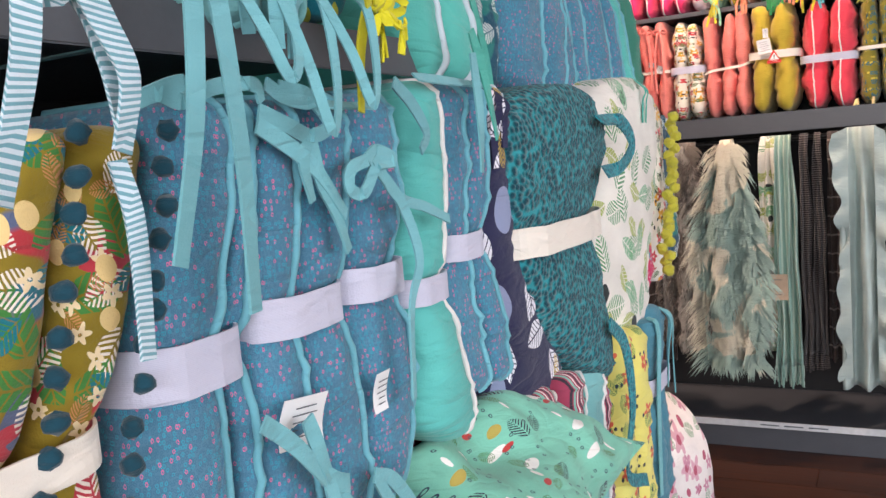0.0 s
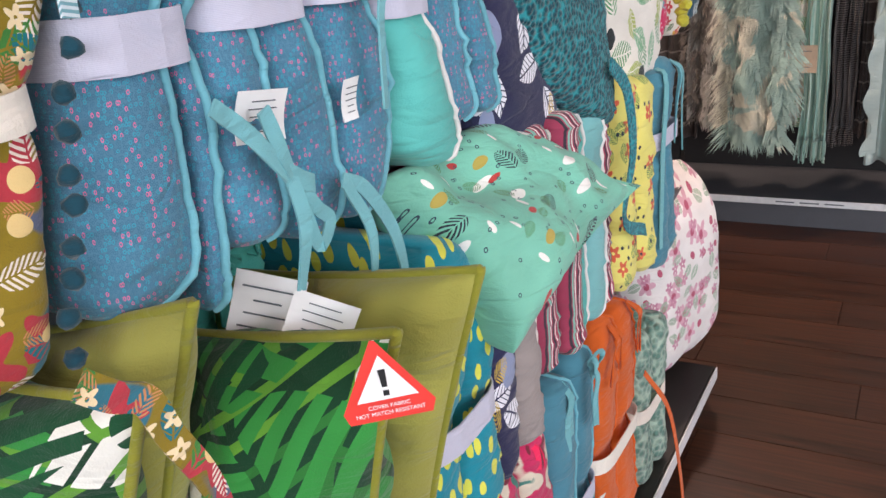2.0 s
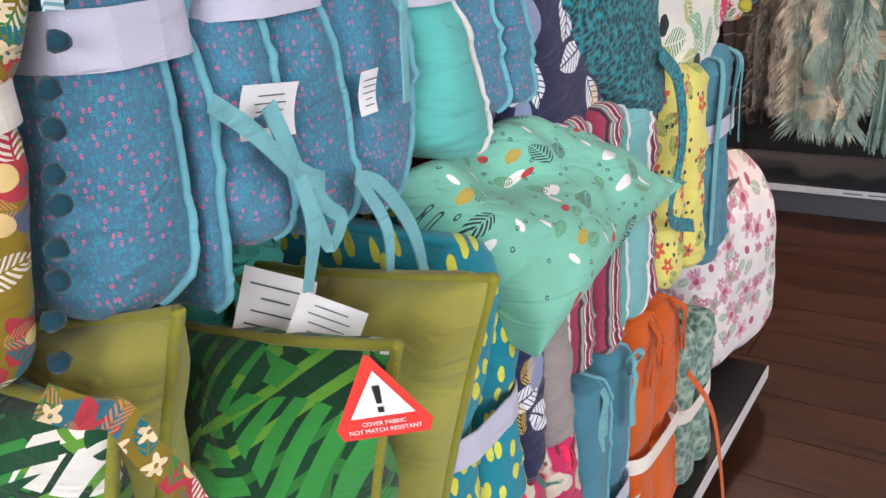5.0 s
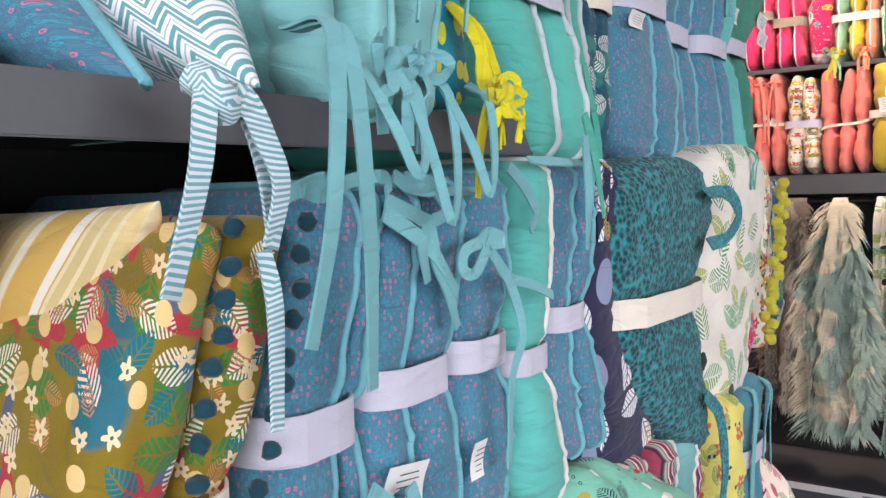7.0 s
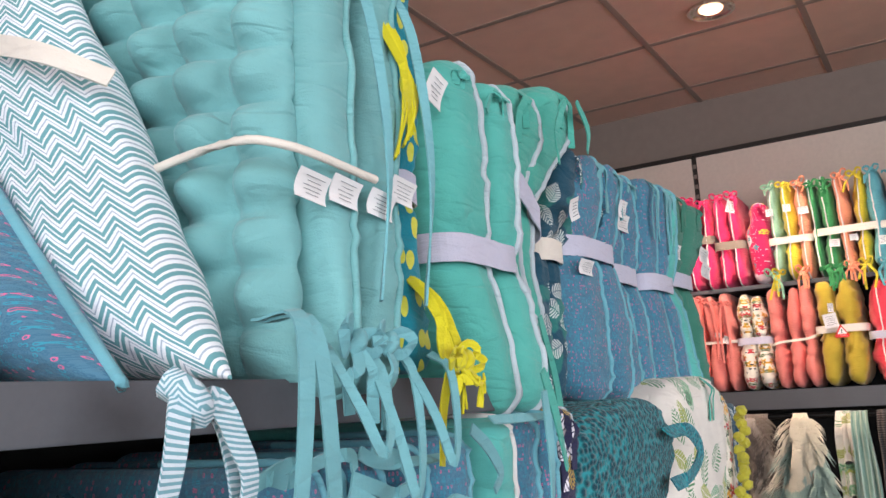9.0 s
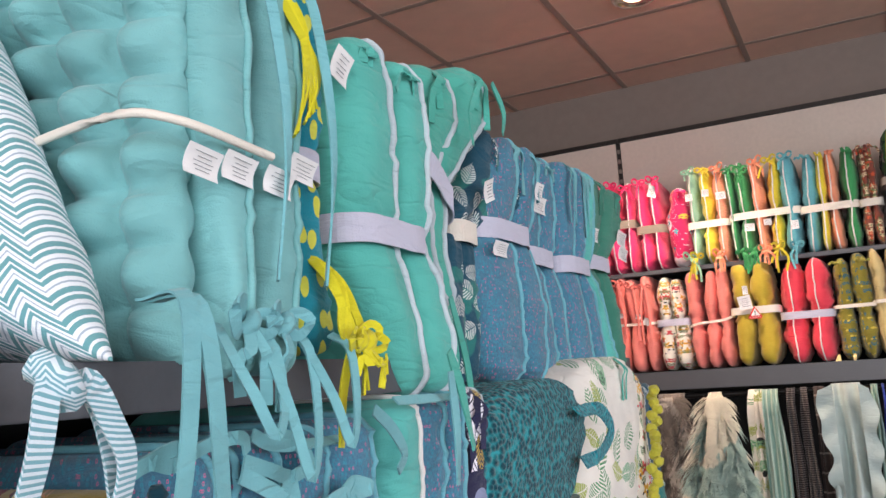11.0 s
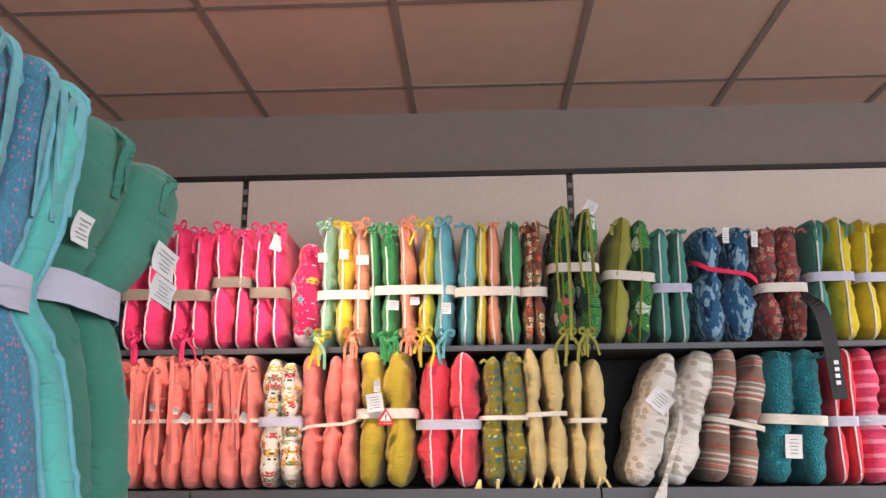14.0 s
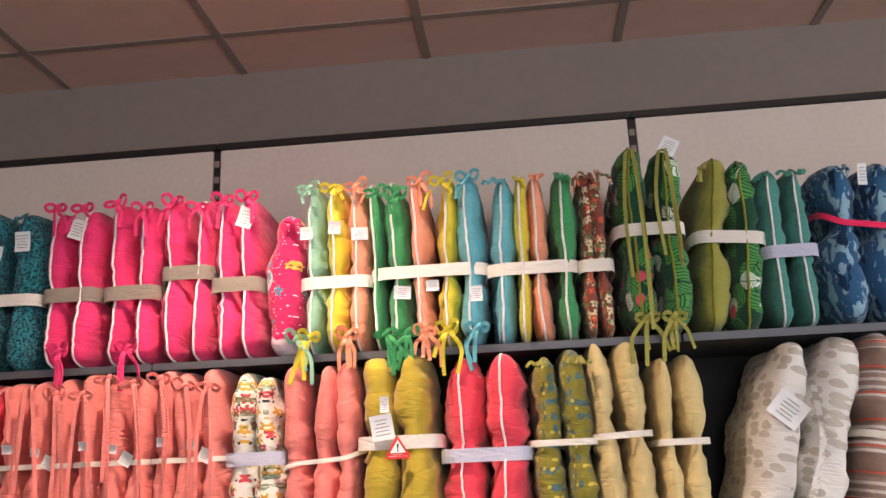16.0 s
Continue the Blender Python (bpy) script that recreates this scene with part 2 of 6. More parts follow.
M["dots"] = fabric("teal_cotton_with_yellow_dots", "17899c", [("spots", 36, 0.27, "dcdc55", (1.25, 1, 0.8))])
M["olive"] = fabric("olive_cotton", "9f9b4a", bump=0.6)
M["olive_pipe"] = fabric("olive_piping", "8c8a2c")
M["palm"] = fabric("palm_leaf_cotton", "256a2c", [("blot", 7, 0.5, "5f9a32"), ("blot", 5, 0.6, "123f22"), ("frond", 5.5, 1.4, "0d3b22", (1, 1, 1), 0.8), ("frond", 6.5, 1.3, "2f8a3c", (1, 1, 1), 0.6, 4.1), ("leaf", 6, 1.3, "eeeadf", (1, 1, 1), 0.32, 9.2), ("frond", 6, 1.3, "114a2c", (1, 1, 1), 0.5, 2.3), ("leaf", 7, 1.1, "6fb79a", (1, 1, 1), 0.15, 6.6), ("spots", 7, 0.08, "eeeadf", (1, 1, 1), 0.5)], cloth=True)
M["orange"] = fabric("burnt_orange_cotton", "d35f1f")
M["denim"] = fabric("dusty_blue_cotton", "4b8699")
M["taupe"] = fabric("taupe_cotton", "9a8f8c")
M["pinkfl"] = fabric("pink_patchwork_cotton", "c8305f", [("blot", 14, 0.54, "d9cdb9"), ("blot", 19, 0.6, "3e7f74"), ("blot", 23, 0.6, "7a2c3a")])
M["floral"] = fabric("white_rose_print", "ece6e3", [("flower", 16, 0.95, "d9a9b8", (1, 1, 1), 0.7), ("core", 16, 0.95, "b5576f"), ("leaf", 20, 0.9, "9db39c", (1, 1, 1), 0.5), ("flower", 26, 0.8, "c88aa0", (1, 1, 1), 0.35, 5.1)])
M["yellowfl"] = fabric("yellow_sprig_cotton", "e6dc79", [("flower", 26, 0.8, "d9674a", (1, 1, 1), 0.4), ("fern", 24, 0.9, "3f7f4f", (1, 1, 1), 0.5), ("spots", 60, 0.2, "39404a", (1, 1, 1), 0.3)])
M["sageknit"] = fabric("sage_basket_weave", "5f8478", [("knit", 70, 0.4, "a9c0ae")])
M["chevron"] = fabric("chevron_cotton", "6ba3a8", [("chevron", 46, 0.80, "eef2f6", (1, 1, 1), 1.2), ("chevron", 46, 0.62, "a9b9c6", (1, 1, 1), 1.2), ("chevron", 46, 0.54, "eef2f6", (1, 1, 1), 1.2), ("chevron", 46, 0.36, "6ba3a8", (1, 1, 1), 1.2), ("chevron", 46, 0.12, "eef2f6", (1, 1, 1), 1.2)], mottle=0.05, cloth=True)
M["chevron_tape"] = fabric("chevron_tape", "76a9b4", [("chevron", 70, 0.5, "d6e3ea", (1, 1, 1), 3.2)], mottle=0.05)
M["yellow_tie"] = fabric("yellow_tape", "d9cf27")
M["ystripe"] = fabric("yellow_striped_weave", "e4cd94", [("stripe", 90, 0.3, "ecdcb4"), ("stripe", 6, 0.22, "d8b262", (1, 1, 1), 0, 0.1), ("stripe", 6, 0.05, "f7f1e6", (1, 1, 1), 0, 0.16), ("stripe", 6, 0.05, "f7f1e6", (1, 1, 1), 0, 0.94)], cloth=True)
M["butter"] = fabric("butter_cotton", "e2cf84")
M["leafnavy"] = fabric("navy_palm_print", "1f4f63", [("blot", 10, 0.56, "2c7a76"), ("fern", 24, 1.1, "dfe6e2", (1, 1, 1), 0.7)])
M["pink"] = fabric("hot_pink_cotton", "ee3a74")
M["pinkflower"] = fabric("pink_blossom_print", "d92a62", [("spots", 12, 0.3, "f2dbe2", (1, 1, 1), 0.25), ("flower", 34, 0.9, "f0c24a", (1, 1, 1), 0.3), ("flower", 28, 0.8, "3f9fb0", (1, 1, 1), 0.25, 3.3), ("spots", 120, 0.2, "f2e2e8", (1, 1, 1), 0.3)])
M["sage"] = fabric("sage_cotton", "93bfa2")
M["yellow"] = fabric("yellow_cotton", "dcc739")
M["peach"] = fabric("peach_cotton", "f79b78")
M["green"] = fabric("green_cotton", "3f9a5c")
M["skyblue"] = fabric("sky_blue_cotton", "67b2bd")
M["ditsy"] = fabric("ditsy_flower_print", "8a4a3c", [("flower", 40, 0.95, "e6cfa6", (1, 1, 1), 0.7), ("flower", 46, 0.9, "e0603c", (1, 1, 1), 0.5, 2.2), ("leaf", 50, 0.9, "4f7f4a", (1, 1, 1), 0.5)])
M["monstera"] = fabric("jungle_leaf_print", "1c4a34", [("frond", 16, 1.2, "4f9a4a", (1, 1, 1), 0.7), ("frond", 19, 1.0, "e6efe0", (1, 1, 1), 0.25, 5.7), ("spots", 18, 0.25, "e0506a", (1, 1, 1), 0.12)])
M["bluebatik"] = fabric("blue_batik_print", "2f5f86", [("blot", 45, 0.52, "8fb3c4", (1, 1, 0.5), 3), ("blot", 40, 0.6, "16324f", (1, 1, 0.5), 3)])
M["paisley"] = fabric("maroon_paisley_print", "8a4444", [("leaf", 36, 0.9, "3f6a63", (1, 1, 1), 0.6), ("flower", 34, 0.9, "c99a86", (1, 1, 1), 0.5), ("ring", 60, 0.7, "d9705f", (1, 1, 1), 0.4)])
M["salmon"] = fabric("salmon_cotton", "f08a80")
M["multifl"] = fabric("cream_flower_print", "efe8da", [("flower", 30, 0.95, "e0a93a", (1, 1, 1), 0.5), ("flower", 34, 0.9, "cf4a4f", (1, 1, 1), 0.4, 4.2), ("leaf", 36, 0.95, "5d7a4a", (1, 1, 1), 0.6), ("spots", 60, 0.2, "2f3440", (1, 1, 1), 0.3)])
M["mustard"] = fabric("mustard_chenille", "c4aa3a", weave=260, bump=0.6)
M["coral"] = fabric("coral_red_cotton", "f74a5c")
M["owl"] = fabric("olive_bird_print", "8a8030", [("leaf", 34, 0.9, "2f6a80", (1.6, 1, 1), 0.6), ("spots", 50, 0.2, "d0b84a", (1, 1, 1), 0.4)])
M["wheat"] = fabric("wheat_cotton", "dbc48a")
M["ikat"] = fabric("linen_ikat_stripe", "eae4dc", [("spots", 40, 0.45, "c6bcae", (0.55, 1, 1.2), 0.6)])
M["taupestripe"] = fabric("taupe_striped_weave", "a1887a", [("stripe", 60, 0.4, "d9cdc4", (1, 1, 1), 2), ("stripe", 9, 0.45, "8d7467", (1, 1, 1), 2), ("stripe", 18, 0.08, "d5604a", (1, 1, 1), 2)])
M["tealweave"] = fabric("teal_honeycomb_weave", "0f6f7f", [("knit", 190, 0.4, "2fa5b0")])
M["rose"] = fabric("rose_striped_cotton", "d9466c", [("stripe", 24, 0.3, "e98aa0", (1, 1, 1), 2)])
M["label"] = plain("paper_label", "f1efee", 0.7, amount=0.03)
M["kraft"] = plain("kraft_card", "bfa58c", 0.8)
M["ink"] = plain("print_ink", "5a5f66", 0.8)
M["redink"] = plain("red_print", "e2392f", 0.6)
M["black"] = plain("black_nylon", "17181b", 0.6)
M["white_print"] = plain("white_print", "f4f4f4", 0.7)
M["shelf"] = plain("grey_powder_coated_steel", "55565b", 0.45, 0.0, 220, 0.05)
# shelf backs: colour darkened to stand for the deep shade behind the stock
M["shade_panel"] = plain("shade_dark_back_panel", "1d1c1e", 0.7)
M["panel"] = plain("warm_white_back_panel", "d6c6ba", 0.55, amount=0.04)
M["rail"] = plain("dark_steel_rail", "3a3634", 0.4, 0.6)
M["price_strip"] = plain("white_price_strip", "dcdcdc", 0.4)
M["wall"] = plain("grey_wall_paint", "8a7c74", 0.85, grain=25, amount=0.05, bump=0.1)
M["wall_white"] = plain("off_white_wall_paint", "d8d2cc", 0.85, grain=25, amount=0.05, bump=0.1)
M["tile"] = plain("ceiling_tile", "e6c0ad", 0.95, grain=180, amount=0.05, bump=0.5)
M["tbar"] = plain("ceiling_grid_metal", "a08d82", 0.5, 0.1)
M["wood"] = plain("walnut_plank", "3c2115", 0.42, grain=10, amount=0.6, bump=0.3, stretch=(0.35, 9, 9), rand=0.16)
M["joint"] = plain("dark_joint", "2a1b12", 0.9)
M["chrome"] = plain("brushed_reflector", "d8d2c8", 0.25, 1.0)
M["bulb"] = glow("warm_lamp", "ffd9b0", 3)


# ---- mesh helpers ----
def mesh_ob(name, verts, faces, material, parent=None, smooth=True, m=None):
    me = bpy.data.meshes.new(name)
    me.from_pydata([tuple(v) for v in verts], [], faces)
    me.materials.append(material)
    if smooth:
        me.polygons.foreach_set("use_smooth", [True] * len(me.polygons))
    ob = new(name, me)
    if parent is not None:
        ob.parent = parent
    if m is not None:
        ob.matrix_local = m if parent is not None else m
    return ob


def part(name, bm, material, parent=None, label=""):
    me = bpy.data.meshes.new(name)
    bm.to_mesh(me)
    bm.free()
    me.materials.append(material)
    ob = new(name, me)
    if parent is not None:
        ob.parent = parent
    if label:
        ob["label"] = label
    return ob


def box(x0, x1, y0, y1, z0, z1, bevel=0.0):
    bm = bmesh.new()
    bmesh.ops.create_cube(bm, size=1, matrix=Matrix.Translation(((x0 + x1) / 2, (y0 + y1) / 2, (z0 + z1) / 2)) @ Matrix.Diagonal((x1 - x0, y1 - y0, z1 - z0, 1)))
    if bevel:
        bmesh.ops.bevel(bm, geom=bm.edges[:], offset=bevel, segments=2, affect="EDGES")
    return bm


def empty(name, m, label, category, group=""):
    ob = new(name)
    ob.empty_display_size = 0.05
    ob.matrix_world = m
    return tagged(ob, label, category, group)


def spline(pts, n):
    """A smooth run of n points through pts."""
    pts = [Vector(p) for p in pts]
    if len(pts) == 2:
        return [pts[0].lerp(pts[1], i / (n - 1)) for i in range(n)]
    ext = [2 * pts[0] - pts[1]] + pts + [2 * pts[-1] - pts[-2]]
    out = []
    for i in range(n):
        s = i / (n - 1) * (len(pts) - 1)
        k = min(int(s), len(pts) - 2)
        u = s - k
        a, b, c, d = ext[k:k + 4]
        out.append(0.5 * ((2 * b) + (c - a) * u + (2 * a - 5 * b + 4 * c - d) * u * u + (3 * b - a - 3 * c + d) * u ** 3))
    return out


def tube(path, r, sides=7, closed=False):
    verts, faces, n = [], [], len(path)
    for i, p in enumerate(path):
        a = path[(i - 1) % n] if closed or i else path[0]
        b = path[(i + 1) % n] if closed or i < n - 1 else path[-1]
        t = (Vector(b) - Vector(a)).normalized()
        s = t.cross(Vector((1, 0.13, 0.07))).normalized()
        u = t.cross(s)
        for k in range(sides):
            q = 2 * math.pi * k / sides
            verts.append(Vector(p) + r * (math.cos(q) * s + math.sin(q) * u))
    for i in range(n if closed else n - 1):
        j = (i + 1) % n
        for k in range(sides):
            l = (k + 1) % sides
            faces.append((i * sides + k, i * sides + l, j * sides + l, j * sides + k))
    return verts, faces


def strip(path, width, thick=0.0014, across=Vector((1, 0, 0)), closed=False, twist=0.0):
    """A flat tape along a path, width across."""
    verts, faces, n = [], [], len(path)
    for i, p in enumerate(path):
        a = path[(i - 1) % n] if closed or i else path[0]
        b = path[(i + 1) % n] if closed or i < n - 1 else path[-1]
        t = (Vector(b) - Vector(a))
        t = t.normalized() if t.length > 1e-9 else Vector((0, 0, -1))
        w = across - across.dot(t) * t
        w = w.normalized() if w.length > 0.05 else t.orthogonal().normalized()
        if twist:
            w = Matrix.Rotation(twist * math.sin(i * 5.0 / n), 3, t) @ w
        nrm = t.cross(w)
        for sx, sy in ((-1, -1), (1, -1), (1, 1), (-1, 1)):
            verts.append(Vector(p) + sx * width / 2 * w + sy * thick / 2 * nrm)
    for i in range(n if closed else n - 1):
        j = (i + 1) % n
        for k in range(4):
            l = (k + 1) % 4
            faces.append((i * 4 + k, i * 4 + l, j * 4 + l, j * 4 + k))
    if not closed:
        faces += [(3, 2, 1, 0), tuple(4 * (n - 1) + k for k in range(4))]
    return verts, faces


RNG = random.Random(7)


def spow(v, e):
    return math.copysign(abs(v) ** e, v)


def roll_shape(w, d, h, waist, pinch, seed, nv=44, ns=30, puff=1.0, square=4.5, amp=1.0):
    """A padded block standing on edge: thickness w, depth d, height h, pinched by a band at the height waist."""
    verts, faces, front, back = [], [], [], []
    off = Vector((seed * 3.7, seed * 1.3, seed * 2.1))
    for i in range(nv):
        v = -math.cos(math.pi * (i + 0.35) / (nv - 0.3))
        z = h * (v + 1) / 2
        near = math.exp(-((z - waist) / 0.035) ** 2) if waist else 0
        wide = math.exp(-((z - waist) / 0.11) ** 2) if waist else 0
        tx = w / 2 * (1 - abs(v) ** square) ** 0.42 * (1 - pinch * (0.6 * near + 0.4 * wide)) * puff
        ty = d / 2 * (1 - abs(v) ** 14) ** 0.2 * (1 - 0.2 * pinch * (0.6 * near + 0.4 * wide))
        shift = 0.10 * w * noise.noise(off + Vector((0, 0, z * 7)))
        for k in range(ns):
            q = 2 * math.pi * k / ns
            x = tx * spow(math.cos(q), 0.8)
            y = ty * spow(math.sin(q), 0.5)
            p = Vector((x, y, z))
            bump = 0.17 * amp * w * noise.noise(off + Vector((x * 9, y * 9, z * 15)))
            crease = amp * (0.055 + 0.14 * wide) * w * noise.noise(off + Vector((x * 16, y * 10, z * 75)))
            sx = 1 + (bump + crease) / max(tx, 0.004) * 0.55
            verts.append(Vector((x * min(1.5, max(0.5, sx)) + shift, y + spow(math.sin(q), 1) * crease * 0.2, z)))
            if k == 3 * ns // 4:
                front.append(verts[-1])
            if k == ns // 4:
                back.append(verts[-1])
    for i in range(nv - 1):
        for k in range(ns):
            l = (k + 1) % ns
            faces.append((i * ns + k, i * ns + l, (i + 1) * ns + l, (i + 1) * ns + k))
    faces += [tuple(range(ns - 1, -1, -1)), tuple((nv - 1) * ns + k for k in range(ns))]
    return verts, faces, front, back


def pillow_shape(w, h, thick, seed, tufts=(), n=40, ear=0.09, crush=0.012, shear=0.0, quilt=None):
    """A cushion seen from its face: width w (x), height h (z), thickness (y)."""
    off = Vector((seed * 2.7, seed * 1.9, 5.1))
    verts, faces, rim, flat = [], [], [], []
    idx = {}
    for side in (-1, 1):
        for i in range(n + 1):
            for j in range(n + 1):
                edge = i in (0, n) or j in (0, n)
                if side == 1 and edge:
                    idx[side, i, j] = idx[-1, i, j]
                    continue
                u, v = -math.cos(math.pi * i / n), -math.cos(math.pi * j / n)
                x = u * w / 2 * (1 - ear * (1 - v * v))
                z = h / 2 + v * h / 2 * (1 - ear * (1 - u * u))
                xs = x + shear * z
                t = thick / 2 * ((1 - u ** 4) * (1 - v ** 4)) ** 0.42
                if quilt:
                    t *= 0.22 + 0.78 * (abs(math.sin(math.pi * x / quilt[0])) * abs(math.sin(math.pi * z / quilt[1]))) ** 0.6
                for cx, cz, r, deep in tufts:
                    t *= 1 - deep * math.exp(-(((x - cx) ** 2 + (z - cz) ** 2) / r ** 2))
                if not edge:
                    t += crush * noise.noise(off + Vector((x * 9, side * 3, z * 9))) * min(1, t / 0.02) + 0.3 * crush * noise.noise(off + Vector((x * 32, side * 3, z * 26))) * min(1, t / 0.02)
                idx[side, i, j] = len(verts)
                flat.append((u * w / 2, 0, h / 2 + v * h / 2))
                verts.append(Vector((xs, side * t, z)))
        for i in range(n):
            for j in range(n):
                f = [idx[side, a, b] for a, b in ((i, j), (i + 1, j), (i + 1, j + 1), (i, j + 1))]
                faces.append(tuple(f if side == -1 else f[::-1]))
    rim = [verts[idx[-1, i, 0]] for i in range(n)] + [verts[idx[-1, n, j]] for j in range(n)] + [verts[idx[-1, n - i, n]] for i in range(n)] + [verts[idx[-1, 0, n - j]] for j in range(n)]
    return verts, faces, rim, flat


def place(side, lat, front, z, spin=0.0, lean=0.0, pitch=0.0):
    """The base pose of a thing whose front face stands at the given plane: side 'L' faces +x, 'B' faces -y."""
    base = pose(front, lat, z, 0, 0, 90) if side == "L" else pose(lat, front, z)
    return base @ pose(0, 0, 0, pitch, lean, spin)


def tape_part(name, parent, pts, width, material, n=14, across=(1, 0, 0), thick=0.0014, twist=0.0, label=""):
    v, f = strip(spline(pts, n), width, thick, Vector(across), False, twist)
    ob = mesh_ob(name, v, f, material, parent, smooth=False)
    if label:
        ob["label"] = label
    return ob


def tails(parent, at, drop, material, count=2, width=0.012, sway=0.03, out=0.02):
    """Loose tie ends that hang from a point."""
    x, y, z = at
    for _ in range(count):
        sx, k = RNG.uniform(-sway, sway), RNG.uniform(0.7, 1.1)
        tape_part("tie", parent, [(x, y, z), (x + sx * 0.5, y - out, z - 0.02), (x + sx, y - out * 0.8, z - drop * 0.5 * k), (x + sx * RNG.uniform(0.6, 1.6), y - out * 0.7, z - drop * k)],
                  width, material, 12, (RNG.uniform(0.6, 1), RNG.uniform(-0.5, 0.5), 0.1), 0.002, RNG.uniform(-0.5, 0.5))


def bow(parent, at, size, drop, material, width=0.012):
    """A tied bow: two loops, a knot and two tails."""
    x, y, z = at
    for s in (-1, 1):
        lift = RNG.uniform(-0.2, 0.5) * size
        tape_part("bow_loop", parent, [(x, y, z), (x + s * size * 0.5, y - 0.012, z + lift + size * 0.3), (x + s * size, y - 0.016, z + lift), (x + s * size * 0.6, y - 0.01, z - size * 0.35), (x, y - 0.004, z)], width, material, 16, (0.2, -0.5, 1), 0.002)
    v, f = tube(spline([(x - 0.006, y - 0.006, z - 0.006), (x, y - 0.012, z), (x + 0.006, y - 0.006, z + 0.006)], 6), 0.006)
    mesh_ob("knot", v, f, material, parent)
    tails(parent, (x, y - 0.006, z), drop, material, 2, width, size * 1.2, 0.012)


def tag(parent, at, w, h, turn=0.0, material=None, bars=5, name="care_label", yaw=0.0):
    """A small stitched label with lines of unreadable print."""
    x, y, z = at
    m = pose(x, y, z, 0, turn, yaw)
    v, f, n = [], [], 6
    for i in range(n + 1):
        for s in (-1, 1):
            for t in (0, 0.0008):
                v.append((s * w / 2, 0.006 * math.sin(i / n * 2.2) - t, -h * i / n))
    for i in range(n):
        a = i * 4
        for p, q in ((0, 2), (2, 3), (3, 1), (1, 0)):
            f.append((a + p, a + q, a + 4 + q, a + 4 + p))
    f += [(0, 1, 3, 2), (n * 4, n * 4 + 2, n * 4 + 3, n * 4 + 1)]
    ob = mesh_ob(name, v, f, material or M["label"], parent, smooth=False, m=m)
    for b in range(bars):
        zc = -h * (0.2 + 0.58 * b / max(1, bars - 1))
        yy = 0.006 * math.sin(-zc / h * 2.2) - 0.0024
        bw = w * RNG.uniform(0.2, 0.38)
        mesh_ob("print_line", [(-bw, yy, zc), (bw, yy, zc), (bw, yy, zc - h * 0.025), (-bw, yy, zc - h * 0.025)], [(0, 1, 2, 3)], M["ink"], ob, smooth=False)
    return ob


def band_part(parent, w, d, z, height, material, tilt=0.0, name="band"):
    """A tape tied round the bundle."""
    pts = []
    for k in range(40):
        q = 2 * math.pi * k / 40
        pts.append(Vector((w / 2 * spow(math.cos(q), 0.35), d / 2 * spow(math.sin(q), 0.3), z + tilt * math.cos(q) * w / 2)))
    v, f = strip(pts, height, 0.0016, Vector((0, 0, 1)), True)
    return mesh_ob(name, v, f, material, parent, smooth=False)


COUNT = [0]


